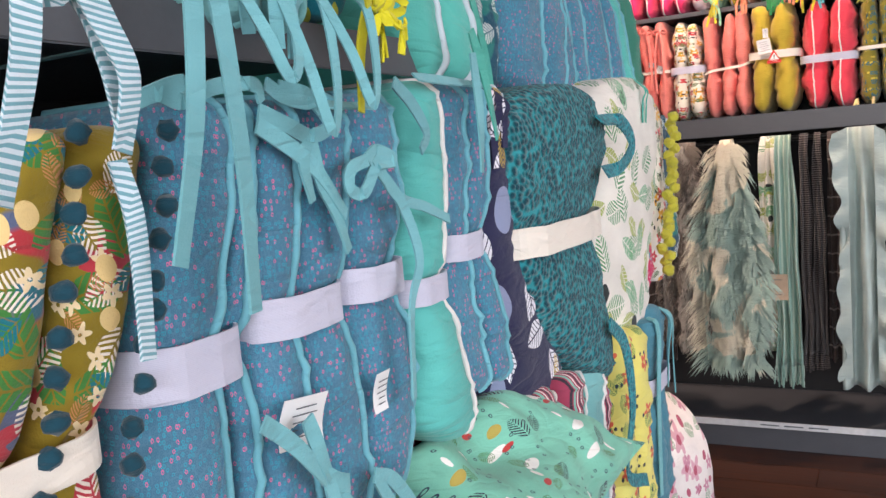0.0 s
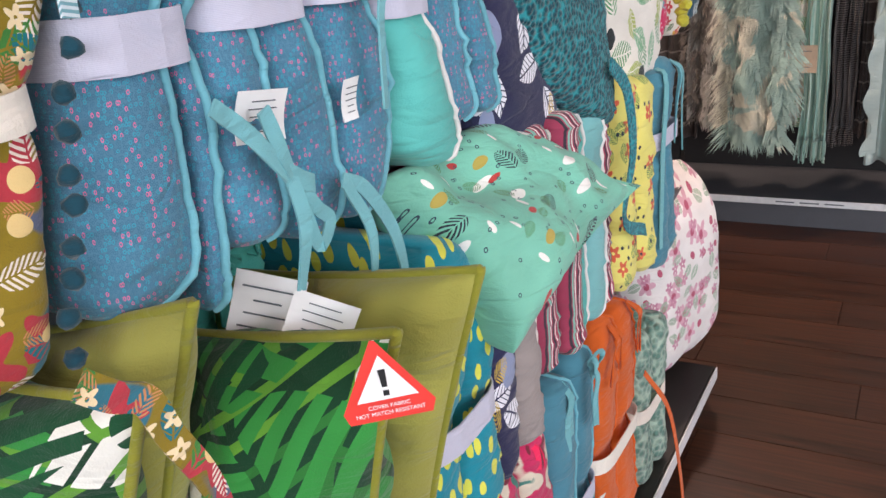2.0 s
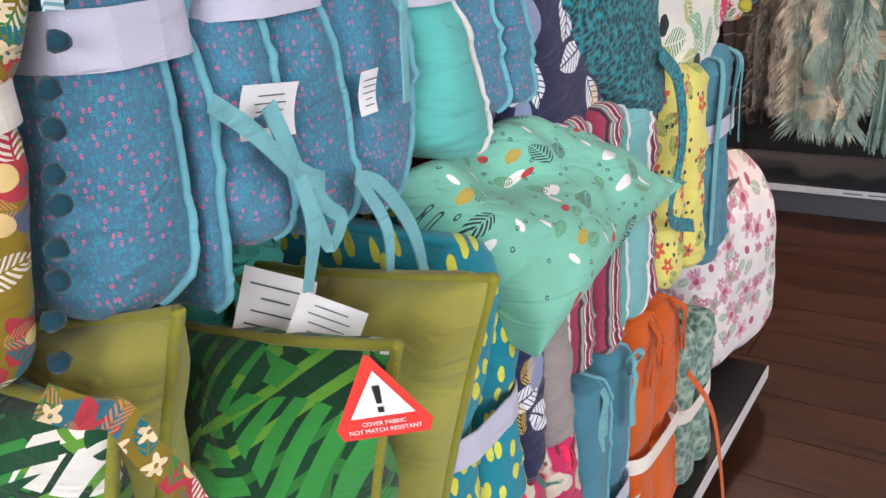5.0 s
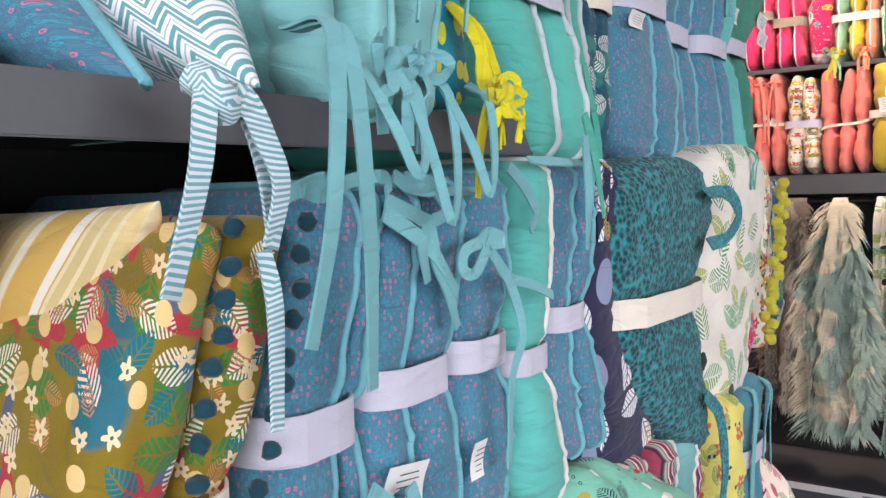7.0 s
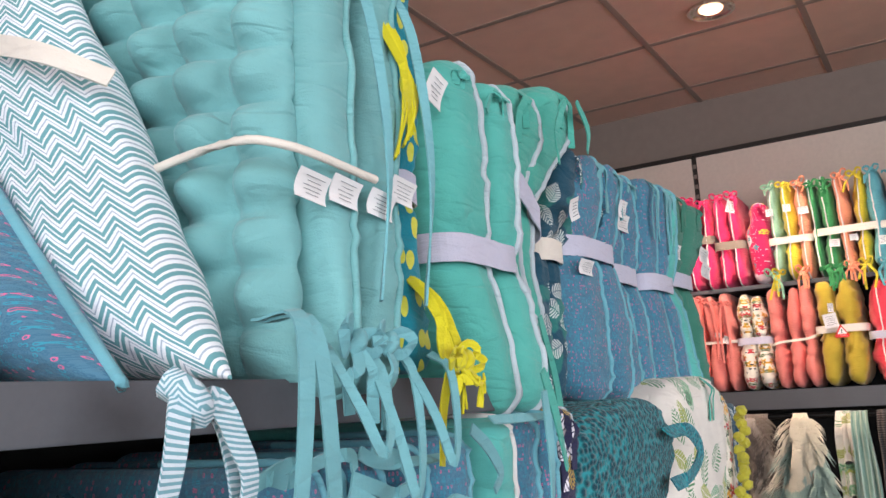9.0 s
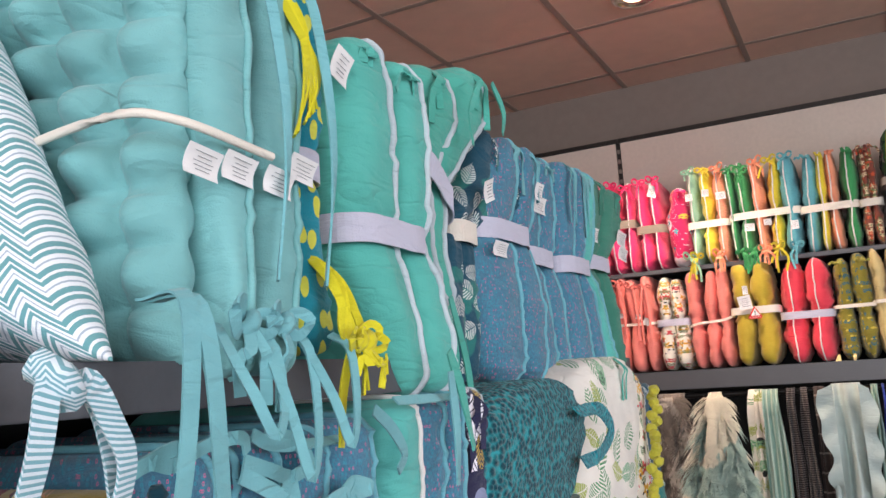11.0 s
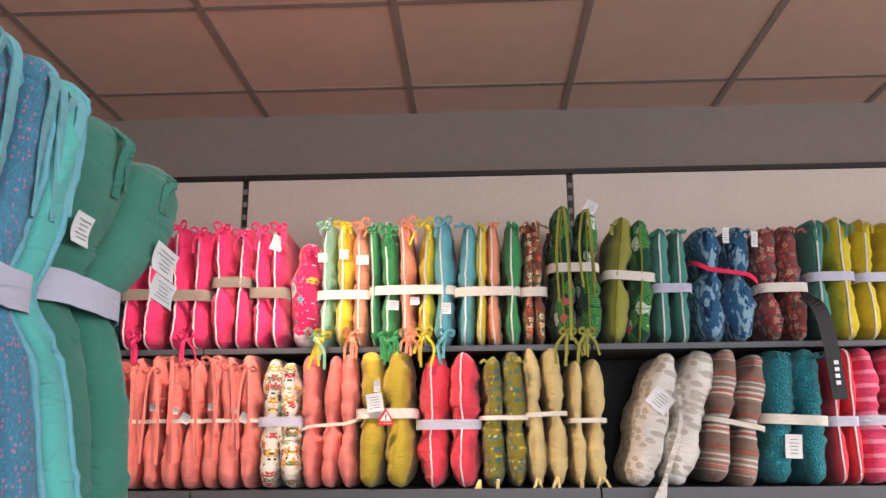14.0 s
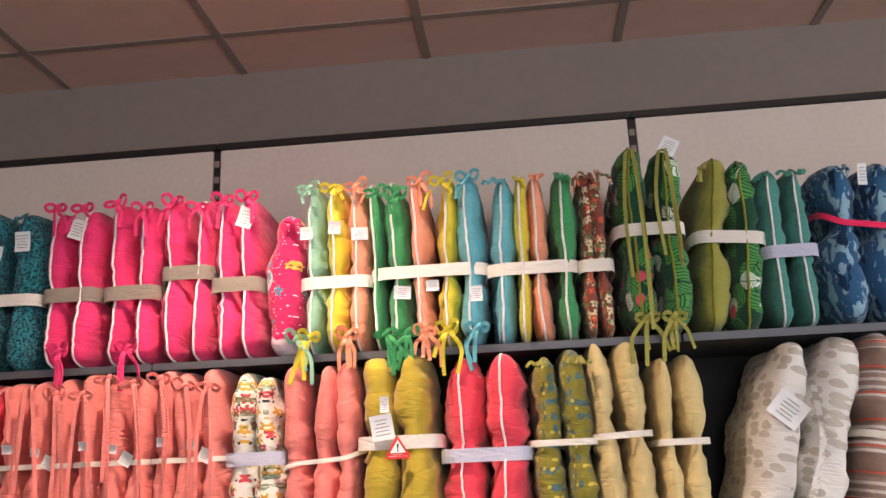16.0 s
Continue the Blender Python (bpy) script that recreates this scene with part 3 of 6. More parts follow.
def bundle(label, side, lats, z0, z1, front, mats, pipe=None, band="ribbon", waist=0.5, depth=0.36, band_h=0.03, lean=0.0, spin=0.0, ties=None, drop=0.12, pinch=0.22, category="seat pads",
           labels=(), group="", pipe_r=0.0028, name="seat_pad_bundle", tilt=0.0, pitch=0.0, bows=False):
    """Seat pads standing on edge and tied together. lats: the borders between the pads."""
    mid = (lats[0] + lats[-1]) / 2
    m = place(side, mid, front, z0, spin, lean, pitch) @ pose(0, depth / 2, 0)
    top = empty(name, m, label, category, group)
    h = z1 - z0
    mats = mats if isinstance(mats, (list, tuple)) else [mats]
    for i in range(len(lats) - 1):
        COUNT[0] += 1
        w = lats[i + 1] - lats[i]
        hh = h * RNG.uniform(0.97, 1.02)
        x = (lats[i] + lats[i + 1]) / 2 - mid
        yo = RNG.uniform(-0.010, 0.008)
        if side == "L":
            rows = []
            for k in range(5):
                c, ww = RNG.uniform(-0.07, 0.07) * w, w / 2 * (1.04 + RNG.uniform(-0.12, 0.1))
                rows.append((hh * k / 4, c - ww, c + ww))
            v, f, paths = soft_shape(rows, depth, COUNT[0], h * waist if band else 0.0, pinch, (0.8,) if pipe else ())
            loops = [tube(path, pipe_r, 7) for path in paths]
            turn = RNG.uniform(-1.5, 1.5)
        else:
            v, f, fr, bk = roll_shape(w * 1.12, depth, hh, h * waist if band else 0, pinch if band else 0, COUNT[0], 40, 22, 1.0, 3.4, 1.9)
            path = [p + Vector((0, -0.0015, 0)) for p in fr] + [p + Vector((0, 0.0015, 0)) for p in bk[::-1]]
            loops = [tube(path, pipe_r, 6, True)] if pipe else []
            turn = RNG.uniform(-2, 2)
        pad = mesh_ob("pad", v, f, M[mats[i % len(mats)]], top, m=pose(x, yo, 0, 0, turn))
        for pv, pf in loops:
            mesh_ob("piping", pv, pf, M[pipe], pad)
        if ties:
            tm = mats[i % len(mats)] if ties == "self" else ties
            if bows and RNG.random() < 0.7:
                bow(top, (x, -depth / 2 - 0.002, h * RNG.uniform(0.88, 0.97)), 0.022 if side == "L" else 0.028, drop, M[tm], 0.009 if side == "L" else 0.008)
            else:
                tails(top, (x + RNG.uniform(-0.2, 0.2) * w, -depth / 2 + (0.01 if side == "L" else -0.002), h * (0.985 if side == "L" else 0.95)), drop * RNG.uniform(0.5, 1.1), M[tm], 2 if side == "L" else 3, 0.010 if side == "L" else 0.008)
    if band:
        band_part(top, (lats[-1] - lats[0]) * (1.05 if len(lats) > 2 else 0.95) + 0.006, depth * (1 - 0.17 * pinch) + 0.016, h * waist, band_h, M[band], tilt)
    for lx, lz, lw, lh, turn in labels:
        tag(top, (lx - mid, -depth / 2 - 0.010, lz - z0), lw, lh, turn)
    return top


def cushion(label, side, lat, front, z0, w, h, thick, mat_name, spin=0.0, lean=0.0, pitch=0.0, pipe=None, tufts=(), ear=0.09, crush=0.012, category="cushion", name="cushion", group="", pipe_r=0.003, shear=0.0, n=48, quilt=None):
    COUNT[0] += 1
    m = place(side, lat, front, z0, spin, lean, pitch)
    top = empty(name, m, label, category, group)
    v, f, rim, flat = pillow_shape(w, h, thick, COUNT[0], tufts, n, ear, crush, shear, quilt)
    cover = mesh_ob("cover", v, f, M[mat_name], top)
    cover.data.attributes.new("cloth", "FLOAT_VECTOR", "POINT").data.foreach_set("vector", [x for p in flat for x in p])
    if pipe:
        pv, pf = tube(rim, pipe_r, 6, True)
        mesh_ob("piping", pv, pf, M[pipe], top)
    return top


def profile(rows, z):
    """Left border and right border of a pad at the height z, from a few rows (z, left, right)."""
    zs = [r[0] for r in rows]
    lo = hi = 0.0
    for dz in (-0.02, -0.01, 0.0, 0.01, 0.02):
        lo += np.interp(z + dz, zs, [r[1] for r in rows]) / 5
        hi += np.interp(z + dz, zs, [r[2] for r in rows]) / 5
    return float(lo), float(hi)


def soft_shape(rows, depth, seed, waist=0.0, pinch=0.2, pipes=(), nv=64, ns=36, corner=0.4):
    """A padded block whose borders follow the rows, centred on y = 0; gives the mesh and a path for each line of piping."""
    z0, z1 = rows[0][0], rows[-1][0]
    off = Vector((seed * 3.7, seed * 1.3, seed * 2.1))
    verts, faces, paths = [], [], [[] for _ in pipes]
    width = sum(r[2] - r[1] for r in rows) / len(rows)
    rad = max(0.012, corner * width)
    for i in range(nv):
        v = (1 - math.cos(math.pi * (i + 0.3) / (nv - 0.4))) / 2
        z = z0 + (z1 - z0) * v
        lo, hi = profile(rows, z)
        e = min(1.0, min(z - z0, z1 - z) / rad)
        cap = math.sqrt(max(0.02, 1 - (1 - e) ** 2))
        near = math.exp(-((z - waist) / 0.02) ** 2) if waist else 0.0
        wide = math.exp(-((z - waist) / 0.075) ** 2) if waist else 0.0
        a = (hi - lo) / 2 * (0.25 + 0.75 * cap) * (1 - pinch * (0.5 * near + 0.3 * wide)) * 1.05
        d = depth / 2 * (1 - 0.10 * (1 - cap)) - 0.010 * near - 0.006 * wide
        mid = (lo + hi) / 2
        edge = min(0.05, a)

        def at(u_cos, u_sin):
            x = a * spow(u_cos, 0.85)
            y = math.copysign(d - edge + edge * abs(u_sin) ** 0.8, u_sin)
            x0 = x / max(a, 0.001)
            soft = noise.noise(off + Vector((x * 16, y * 6, z * 13)))
            fold = 1 - abs(noise.noise(off + Vector((x * 11 + z * 6, 4.0, z * 34)))) * 2
            pleat = noise.noise(off + Vector((x * 75, 8.0, z * 9))) * wide
            pucker = noise.noise(off + Vector((2.0, y * 3, z * 90))) * (abs(x0) ** 3)
            push = 0.008 * soft - 0.005 * max(0.0, fold) ** 5 + 0.008 * pleat + 0.004 * pucker
            return Vector((mid + x * (1 + 0.6 * soft * min(0.14, 0.006 / max(a, 0.006))), y + math.copysign(push, y) * min(1.0, abs(u_sin) * 2), z))
        for k in range(ns):
            q = 2 * math.pi * k / ns
            verts.append(at(math.cos(q), math.sin(q)))
        for path, u in zip(paths, pipes):
            c = spow(0.78 * u, 1 / 0.85)
            p = at(c, -math.sqrt(max(0.0, 1 - c * c)))
            path.append(p + Vector((0.0016 * noise.noise(off + Vector((u, 0, z * 42))), -0.0022, 0)))
    for i in range(nv - 1):
        for k in range(ns):
            l = (k + 1) % ns
            faces.append((i * ns + k, i * ns + l, (i + 1) * ns + l, (i + 1) * ns + k))
    faces += [tuple(range(ns - 1, -1, -1)), tuple((nv - 1) * ns + k for k in range(ns))]
    for path in paths:
        tip = path[-1]
        path += [tip + Vector((0, 0.03 * k, 0.003)) for k in range(1, 6)]
    return verts, faces, paths


def soft_bundle(label, pads, front, depth=0.36, pipe=None, band="ribbon", band_z=0.0, band_h=0.032, tilt=0.0, pinch=0.2, pipe_r=0.0034, labels=(), ties=None, drop=0.08, group="", name="seat_pad_bundle", category="seat pads", corner=0.4):
    """Seat pads on the walker's side tied together. pads: (cloth, rows of height and both borders, lines of piping)."""
    lo = min(r[1] for p in pads for r in p[1])
    hi = max(r[2] for p in pads for r in p[1])
    z0 = min(p[1][0][0] for p in pads)
    mid = (lo + hi) / 2
    top = empty(name, place("L", mid, front, z0) @ pose(0, depth / 2, 0), label, category, group)
    for cloth, rows, pipes in pads:
        COUNT[0] += 1
        own = [(z - z0, a - mid, b - mid) for z, a, b in rows]
        v, f, paths = soft_shape(own, depth + RNG.uniform(-0.008, 0.008), COUNT[0], band_z - z0 if band_z else 0.0, pinch, pipes, corner=corner)
        pad = mesh_ob("pad", v, f, M[cloth], top)
        for path in paths:
            pv, pf = tube(path, pipe_r, 7)
            mesh_ob("piping", pv, pf, M[pipe], pad)
        if ties:
            x = (own[-1][1] + own[-1][2]) / 2
            tails(top, (x, -depth / 2 + 0.012, own[-1][0] - 0.004), drop * RNG.uniform(0.6, 1.1), M[ties], 2, 0.010)
    if band and band_z:
        spans = [profile(p[1], band_z) for p in pads]
        a, b = min(q[0] for q in spans) - mid, max(q[1] for q in spans) - mid
        pts, w, cx = [], (b - a) / 2 + 0.001, (a + b) / 2
        for k in range(48):
            q = 2 * math.pi * k / 48
            x = w * spow(math.cos(q), 0.7)
            y = (depth / 2 + 0.002) * spow(math.sin(q), 0.16) + 0.002 * noise.noise(Vector((x * 50, band_z * 9, 1)))
            pts.append(Vector((cx + x, y, band_z - z0 + tilt * x + 0.002 * noise.noise(Vector((x * 25, 3, band_z * 7))))))
        sv, sf = strip(pts, band_h, 0.0018, Vector((0, 0, 1)), True)
        mesh_ob("band", sv, sf, M[band], top, smooth=False)
    for lx, lz, lw, lh, turn in labels:
        tag(top, (lx - mid, -depth / 2 - 0.010, lz - z0), lw, lh, turn)
    return top


def shares(rows, cuts):
    """Splits rows side by side at the given shares of the width."""
    return [tuple((z, a + (b - a) * c0, a + (b - a) * c1) for z, a, b in rows) for c0, c1 in zip(cuts, cuts[1:])]


def slumped_cushion(label, corners, thick, cloth, pipe=None, ear=0.06, crush=0.014, tufts=(), pipe_r=0.0042, bulge=1.0, n=56):
    """A cushion sagging between four corners: lower left, lower right, upper right, upper left as seen from its face."""
    COUNT[0] += 1
    bl, br, tr, tl = [Vector(c) for c in corners]
    w, h = ((br - bl).length + (tr - tl).length) / 2, ((tl - bl).length + (tr - br).length) / 2
    thing = empty("cushion", Matrix.Translation((bl + br) / 2), label, "cushion")
    base = (bl + br) / 2
    v, f, rim, flat = pillow_shape(w, h, thick, COUNT[0], tufts, n, ear, crush)

    def warp(p):
        u, t = p.x / w + 0.5, p.z / h
        on_face = bl.lerp(br, u).lerp(tl.lerp(tr, u), t) - base
        du, dt = br - bl + (tr - tl), tl - bl + (tr - br)
        return on_face - du.cross(dt).normalized() * p.y
    cover = mesh_ob("cover", [warp(p) for p in v], f, M[cloth], thing)
    cover.data.attributes.new("cloth", "FLOAT_VECTOR", "POINT").data.foreach_set("vector", [x for p in flat for x in p])
    if pipe:
        pv, pf = tube([warp(p) for p in rim], pipe_r, 7, True)
        mesh_ob("piping", pv, pf, M[pipe], thing)
    return thing


def on(parent, pts):
    """World points in a thing's own space."""
    inv = parent.matrix_basis.inverted()
    return [tuple(inv @ Vector(p)) for p in pts]


def hang(parent, pts, width, material, n=20, across=(0, 1, 0), twist=0.2, name="tie"):
    """A tape through world points."""
    a = parent.matrix_basis.inverted().to_3x3() @ Vector(across)
    return tape_part(name, parent, on(parent, pts), width, M[material], n, tuple(a), 0.002, twist)


def tuft_grid(w, h, nx, nz, r, deep):
    return [((i + 1) * w / (nx + 1) - w / 2, (j + 1) * h / (nz + 1), r, deep) for i in range(nx) for j in range(nz)]


# ---- the room ----
def structure(name, bm, material, label=""):
    return tagged(part(name, bm, material), label, "", "", "structure")


CEIL = 2.79
X0, X1, Y0, Y1 = -3.6, 3.8, -2.8, 4.187
structure("wall_north", box(X0 - 0.15, X1 + 0.15, Y1, Y1 + 0.15, 0, CEIL + 0.2), M["wall"], "plain grey painted shop wall above the shelving")
structure("wall_west", box(X0 - 0.15, X0, Y0, Y1, 0, CEIL + 0.2), M["wall_white"], "off-white painted shop wall")


def window_wall(name, axis, at, lo, hi, a, b, z0, z1, label):
    """A wall with one wide shop window through it."""
    def slab(u0, u1, w0, w1):
        return box(u0, u1, at, at + 0.15, w0, w1) if axis == "y" else box(at, at + 0.15, u0, u1, w0, w1)
    bm = slab(lo, a, 0, CEIL + 0.2)
    for piece in (slab(b, hi, 0, CEIL + 0.2), slab(a, b, 0, z0), slab(a, b, z1, CEIL + 0.2)):
        tmp = bpy.data.meshes.new("tmp")
        piece.to_mesh(tmp)
        piece.free()
        bm.from_mesh(tmp)
        bpy.data.meshes.remove(tmp)
    structure(name, bm, M["wall_white"], label)


window_wall("wall_south", "y", Y0 - 0.15, X0 - 0.15, X1 + 0.15, -1.0, 3.4, 0.3, 2.7, "off-white wall with a wide shop window")
window_wall("wall_east", "x", X1, Y0, Y1, -1.2, 2.4, 0.3, 2.7, "off-white wall with a shop window")

# suspended ceiling: tiles set into a grid of metal bars, all one mesh
TILE = 0.6


def ceiling_mesh():
    me = bpy.data.meshes.new("ceiling")
    verts, faces, mats = [], [], []

    def block(x0, x1, y0, y1, z0, z1, mi):
        k = len(verts)
        verts.extend([(x, y, z) for z in (z0, z1) for y in (y0, y1) for x in (x0, x1)])
        for f in ((0, 2, 3, 1), (4, 5, 7, 6), (0, 1, 5, 4), (2, 6, 7, 3), (0, 4, 6, 2), (1, 3, 7, 5)):
            faces.append(tuple(k + i for i in f))
            mats.append(mi)
    xs = [-0.84 + TILE * i for i in range(-5, 9)]
    ys = [3.945 + TILE * i for i in range(-12, 2)]
    bar = 0.012
    for x in xs[:-1]:
        for y in ys[:-1]:
            a, b, c, d = max(x + bar, X0), min(x + TILE - bar, X1), max(y + bar, Y0), min(y + TILE - bar, Y1)
            if b - a > 0.02 and d - c > 0.02:
                block(a, b, c, d, CEIL + 0.004, CEIL + 0.02, 0)
    for x in xs:
        if X0 < x < X1:
            block(x - bar, x + bar, Y0, Y1, CEIL, CEIL + 0.03, 1)
    for y in ys:
        if Y0 < y < Y1:
            block(X0, X1, y - bar, y + bar, CEIL + 0.0015, CEIL + 0.028, 1)
    block(X0, X1, Y0, Y1, CEIL + 0.05, CEIL + 0.15, 0)
    me.from_pydata(verts, [], faces)
    me.materials.append(M["tile"])
    me.materials.append(M["tbar"])
    me.polygons.foreach_set("material_index", mats)
    return tagged(new("ceiling", me), "suspended ceiling of pinkish white tiles in a grid", "", "", "structure")


ceiling_mesh()


def downlight(x, y, power):
    top = empty("downlight", pose(x, y, CEIL - 0.002), "round recessed ceiling downlight with a bright reflector", "ceiling light", "ceiling downlights")
    bm = bmesh.new()
    prof = [(0.088, 0.0), (0.088, -0.010), (0.076, -0.010), (0.066, -0.004), (0.05, -0.002)]
    n = 32
    rings = [[bm.verts.new((r * math.cos(2 * math.pi * k / n), r * math.sin(2 * math.pi * k / n), z)) for k in range(n)] for r, z in prof]
    for a, b in zip(rings, rings[1:]):
        for k in range(n):
            bm.faces.new((a[k], a[(k + 1) % n], b[(k + 1) % n], b[k]))
    part("trim_ring", bm, M["chrome"], top)
    bm = bmesh.new()
    bmesh.ops.create_uvsphere(bm, u_segments=20, v_segments=10, radius=0.045, matrix=Matrix.Translation((0, 0, 0.0)) @ Matrix.Diagonal((1, 1, 0.35, 1)))
    part("bulb", bm, M["bulb"], top, "warm glowing lamp")
    data = bpy.data.lights.new("downlight_beam", "SPOT")
    data.energy, data.color, data.spot_size, data.spot_blend, data.shadow_soft_size = power, (1, 0.77, 0.6), radians(110), 0.7, 0.05
    new("downlight_beam", data).matrix_world = pose(x, y, CEIL - 0.03)


for lx, ly in ((-0.53, 3.15), (1.9, 3.03), (-2.3, 3.03), (1.27, 0.63), (-1.73, 0.63)):
    downlight(lx, ly, 120 if ly > 2 else 30)


# ---- shelving ----
def shelf_board(x0, x1, y0, y1, z0, z1, label, side):
    """A steel shelf with a folded front lip."""
    thing = empty("shelf", pose((x0 + x1) / 2, (y0 + y1) / 2, z0), label, "shelf", "steel shelves")
    c = Vector(((x0 + x1) / 2, (y0 + y1) / 2, z0))
    bm = box(x0 - c.x, x1 - c.x, y0 - c.y, y1 - c.y, z1 - z0 - 0.012, z1 - z0, 0.002)
    part("board", bm, M["shelf"], thing)
    if side == "L":
        bm = box(x1 - c.x + 0.0005, x1 - c.x + 0.004, y0 - c.y, y1 - c.y, 0, z1 - z0 + 0.001, 0.0012)
    else:
        bm = box(x0 - c.x, x1 - c.x, y0 - c.y - 0.004, y0 - c.y - 0.0005, 0, z1 - z0 + 0.001, 0.0012)
    part("front_lip", bm, M["shelf"], thing)
    return thing


BAYS_L = (-1.54, -0.32, 0.905, 2.125)
for a, b in zip(BAYS_L, BAYS_L[1:]):
    unit = empty("gondola_shelving", pose(-0.79, (a + b) / 2, 0), "grey steel shelving bay filled with cushions and seat pads", "shelving", "shelving bays")
    h = (b - a) / 2 - 0.002
    part("back_panel", box(-0.03, 0, -h, h, 0.1, 1.72), M["shade_panel"], unit)
    for s in (-1, 1):
        part("upright", box(-0.028, 0.004, s * h - 0.015 * (s > 0), s * h + 0.015 * (s < 0), 0, 1.74, 0.002), M["rail"], unit)
    part("base_deck", box(0.002, 0.485, -h, h, 0.085, 0.122, 0.003), M["rail"], unit)
    part("kick_plate", box(0.40, 0.42, -h, h, 0.0, 0.084), M["shelf"], unit)
    part("price_strip", box(0.4855, 0.489, -h, h, 0.088, 0.121, 0.001), M["price_strip"], unit, "white price strip")
    shelf_board(-0.785, -0.335 if a < 0.5 else -0.42, a + 0.003, b - 0.003, 1.366, 1.400, "grey steel shelf carrying a row of seat pads", "L")
    shelf_board(-0.785, -0.425, a + 0.003, b - 0.003, 0.975, 1.000, "grey steel shelf with seat pads standing on it", "L")
    shelf_board(-0.785, -0.40, a + 0.003, b - 0.003, 0.575, 0.600, "grey steel lower shelf packed with cushions", "L")

BAYS_B = (-3.354, -2.117, -0.88, 0.357, 1.594, 2.831)
for a, b in zip(BAYS_B, BAYS_B[1:]):
    unit = empty("wall_shelving", pose((a + b) / 2, 4.07, 0), "shop wall shelving bay with a pale back panel", "shelving", "wall shelving bays")
    h = (b - a) / 2
    part("back_panel", box(-h + 0.012, h - 0.012, 0, 0.03, 1.9, 2.478, 0.002), M["panel"], unit, "warm white back panel")
    # below the pale part, shade behind pads and throws is put into the colour
    part("lower_panel", box(-h + 0.012, h - 0.012, 0.001, 0.03, 0.1, 1.899), M["shade_panel"], unit, "lower panel in a dark grey that stands for the shade behind the stock")
    slot = box(h - 0.0105, h + 0.0105, 0.006, 0.05, 0.0, 2.478)
    part("slotted_upright", slot, M["rail"], unit)
    for k in range(5):
        part("slot", box(h - 0.008, h + 0.008, 0.001, 0.0055, 2.225 + k * 0.05, 2.245 + k * 0.05), M["wall"], unit)
    part("top_rail", box(-h + 0.001, h - 0.001, -0.006, 0.05, 2.4795, 2.50, 0.002), M["rail"], unit)
    part("base_deck", box(-h + 0.002, h - 0.002, -0.49, -0.002, 0.09, 0.118, 0.003), M["shelf"], unit)
    part("kick_plate", box(-h + 0.002, h - 0.002, -0.47, -0.45, 0.0, 0.089), M["shelf"], unit)
    strip_ob = part("price_strip", box(-h + 0.002, h - 0.002, -0.496, -0.4905, 0.095, 0.122, 0.001), M["price_strip"], unit, "white price strip with small print")
    for k in range(3):
        mesh_ob("print_line", [(-0.12 + 0.09 * k, -0.4975, 0.106), (-0.05 + 0.09 * k, -0.4975, 0.106), (-0.05 + 0.09 * k, -0.4975, 0.111), (-0.12 + 0.09 * k, -0.4975, 0.111)], [(0, 1, 2, 3)], M["ink"], strip_ob, False)
    rail_pts = spline([(-h + 0.01, -0.36, 1.245), (0, -0.36, 1.245), (h - 0.01, -0.36, 1.245)], 4)
    v, f = tube(rail_pts, 0.011, 10)
    mesh_ob("hanging_rail", v, f, M["rail"], unit)
    shelf_board(a + 0.003, b - 0.003, 3.70, 4.066, 1.768, 1.785, "dark-edged steel shelf under a row of seat pads", "B")
    shelf_board(a + 0.003, b - 0.003, 3.655, 4.066, 1.275, 1.350, "grey steel shelf with a deep front lip", "B")

# ---- walker's side: upper shelf ----
U = 1.402
UD = 1.363
cushion("speckled blue cushion with aqua piping slumped forward on the shelf", "L", 0.40, -0.53, U - 0.004, 0.40, 0.30, 0.09, "speckle", -90, 0, pipe="aqua_pipe", ear=0.03, pipe_r=0.0045, shear=-0.95)
cushion("speckled blue cushion with aqua piping lying low on the shelf", "L", 0.335, -0.565, U - 0.004, 0.40, 0.22, 0.09, "speckle", -90, 0, pipe="aqua_pipe", ear=0.03, pipe_r=0.0045, shear=-1.2)
chev = cushion("grey-green and white chevron cushion tied with cream tape", "L", 0.462, -0.503, U - 0.002, 0.385, 0.40, 0.10, "chevron", -88, 0, ear=0.03, crush=0.02, shear=-0.52)
hang(chev, [(-0.62, 0.41, 1.67), (-0.52, 0.402, 1.665), (-0.44, 0.405, 1.64), (-0.40, 0.44, 1.62)], 0.016, "ribbon_cream", across=(0, 0.2, 1), name="band")
v, f = tube(on(chev, spline([(-0.285, 0.395, 1.398), (-0.272, 0.402, 1.388), (-0.278, 0.41, 1.378)], 6)), 0.010)
mesh_ob("knot", v, f, M["chevron_tape"], chev)
hang(chev, [(-0.28, 0.402, 1.390), (-0.272, 0.393, 1.384), (-0.27, 0.385, 1.345), (-0.275, 0.367, 1.282)], 0.014, "chevron_tape")
hang(chev, [(-0.28, 0.402, 1.390), (-0.268, 0.414, 1.388), (-0.27, 0.433, 1.363), (-0.272, 0.445, 1.339), (-0.275, 0.437, 1.303)], 0.014, "chevron_tape")
hang(chev, [(-0.285, 0.402, 1.388), (-0.275, 0.424, 1.378), (-0.28, 0.440, 1.35), (-0.285, 0.450, 1.31)], 0.013, "chevron_tape")
hang(chev, [(-0.30, 0.455, 1.30), (-0.295, 0.458, 1.263), (-0.29, 0.451, 1.191)], 0.012, "chevron_tape")

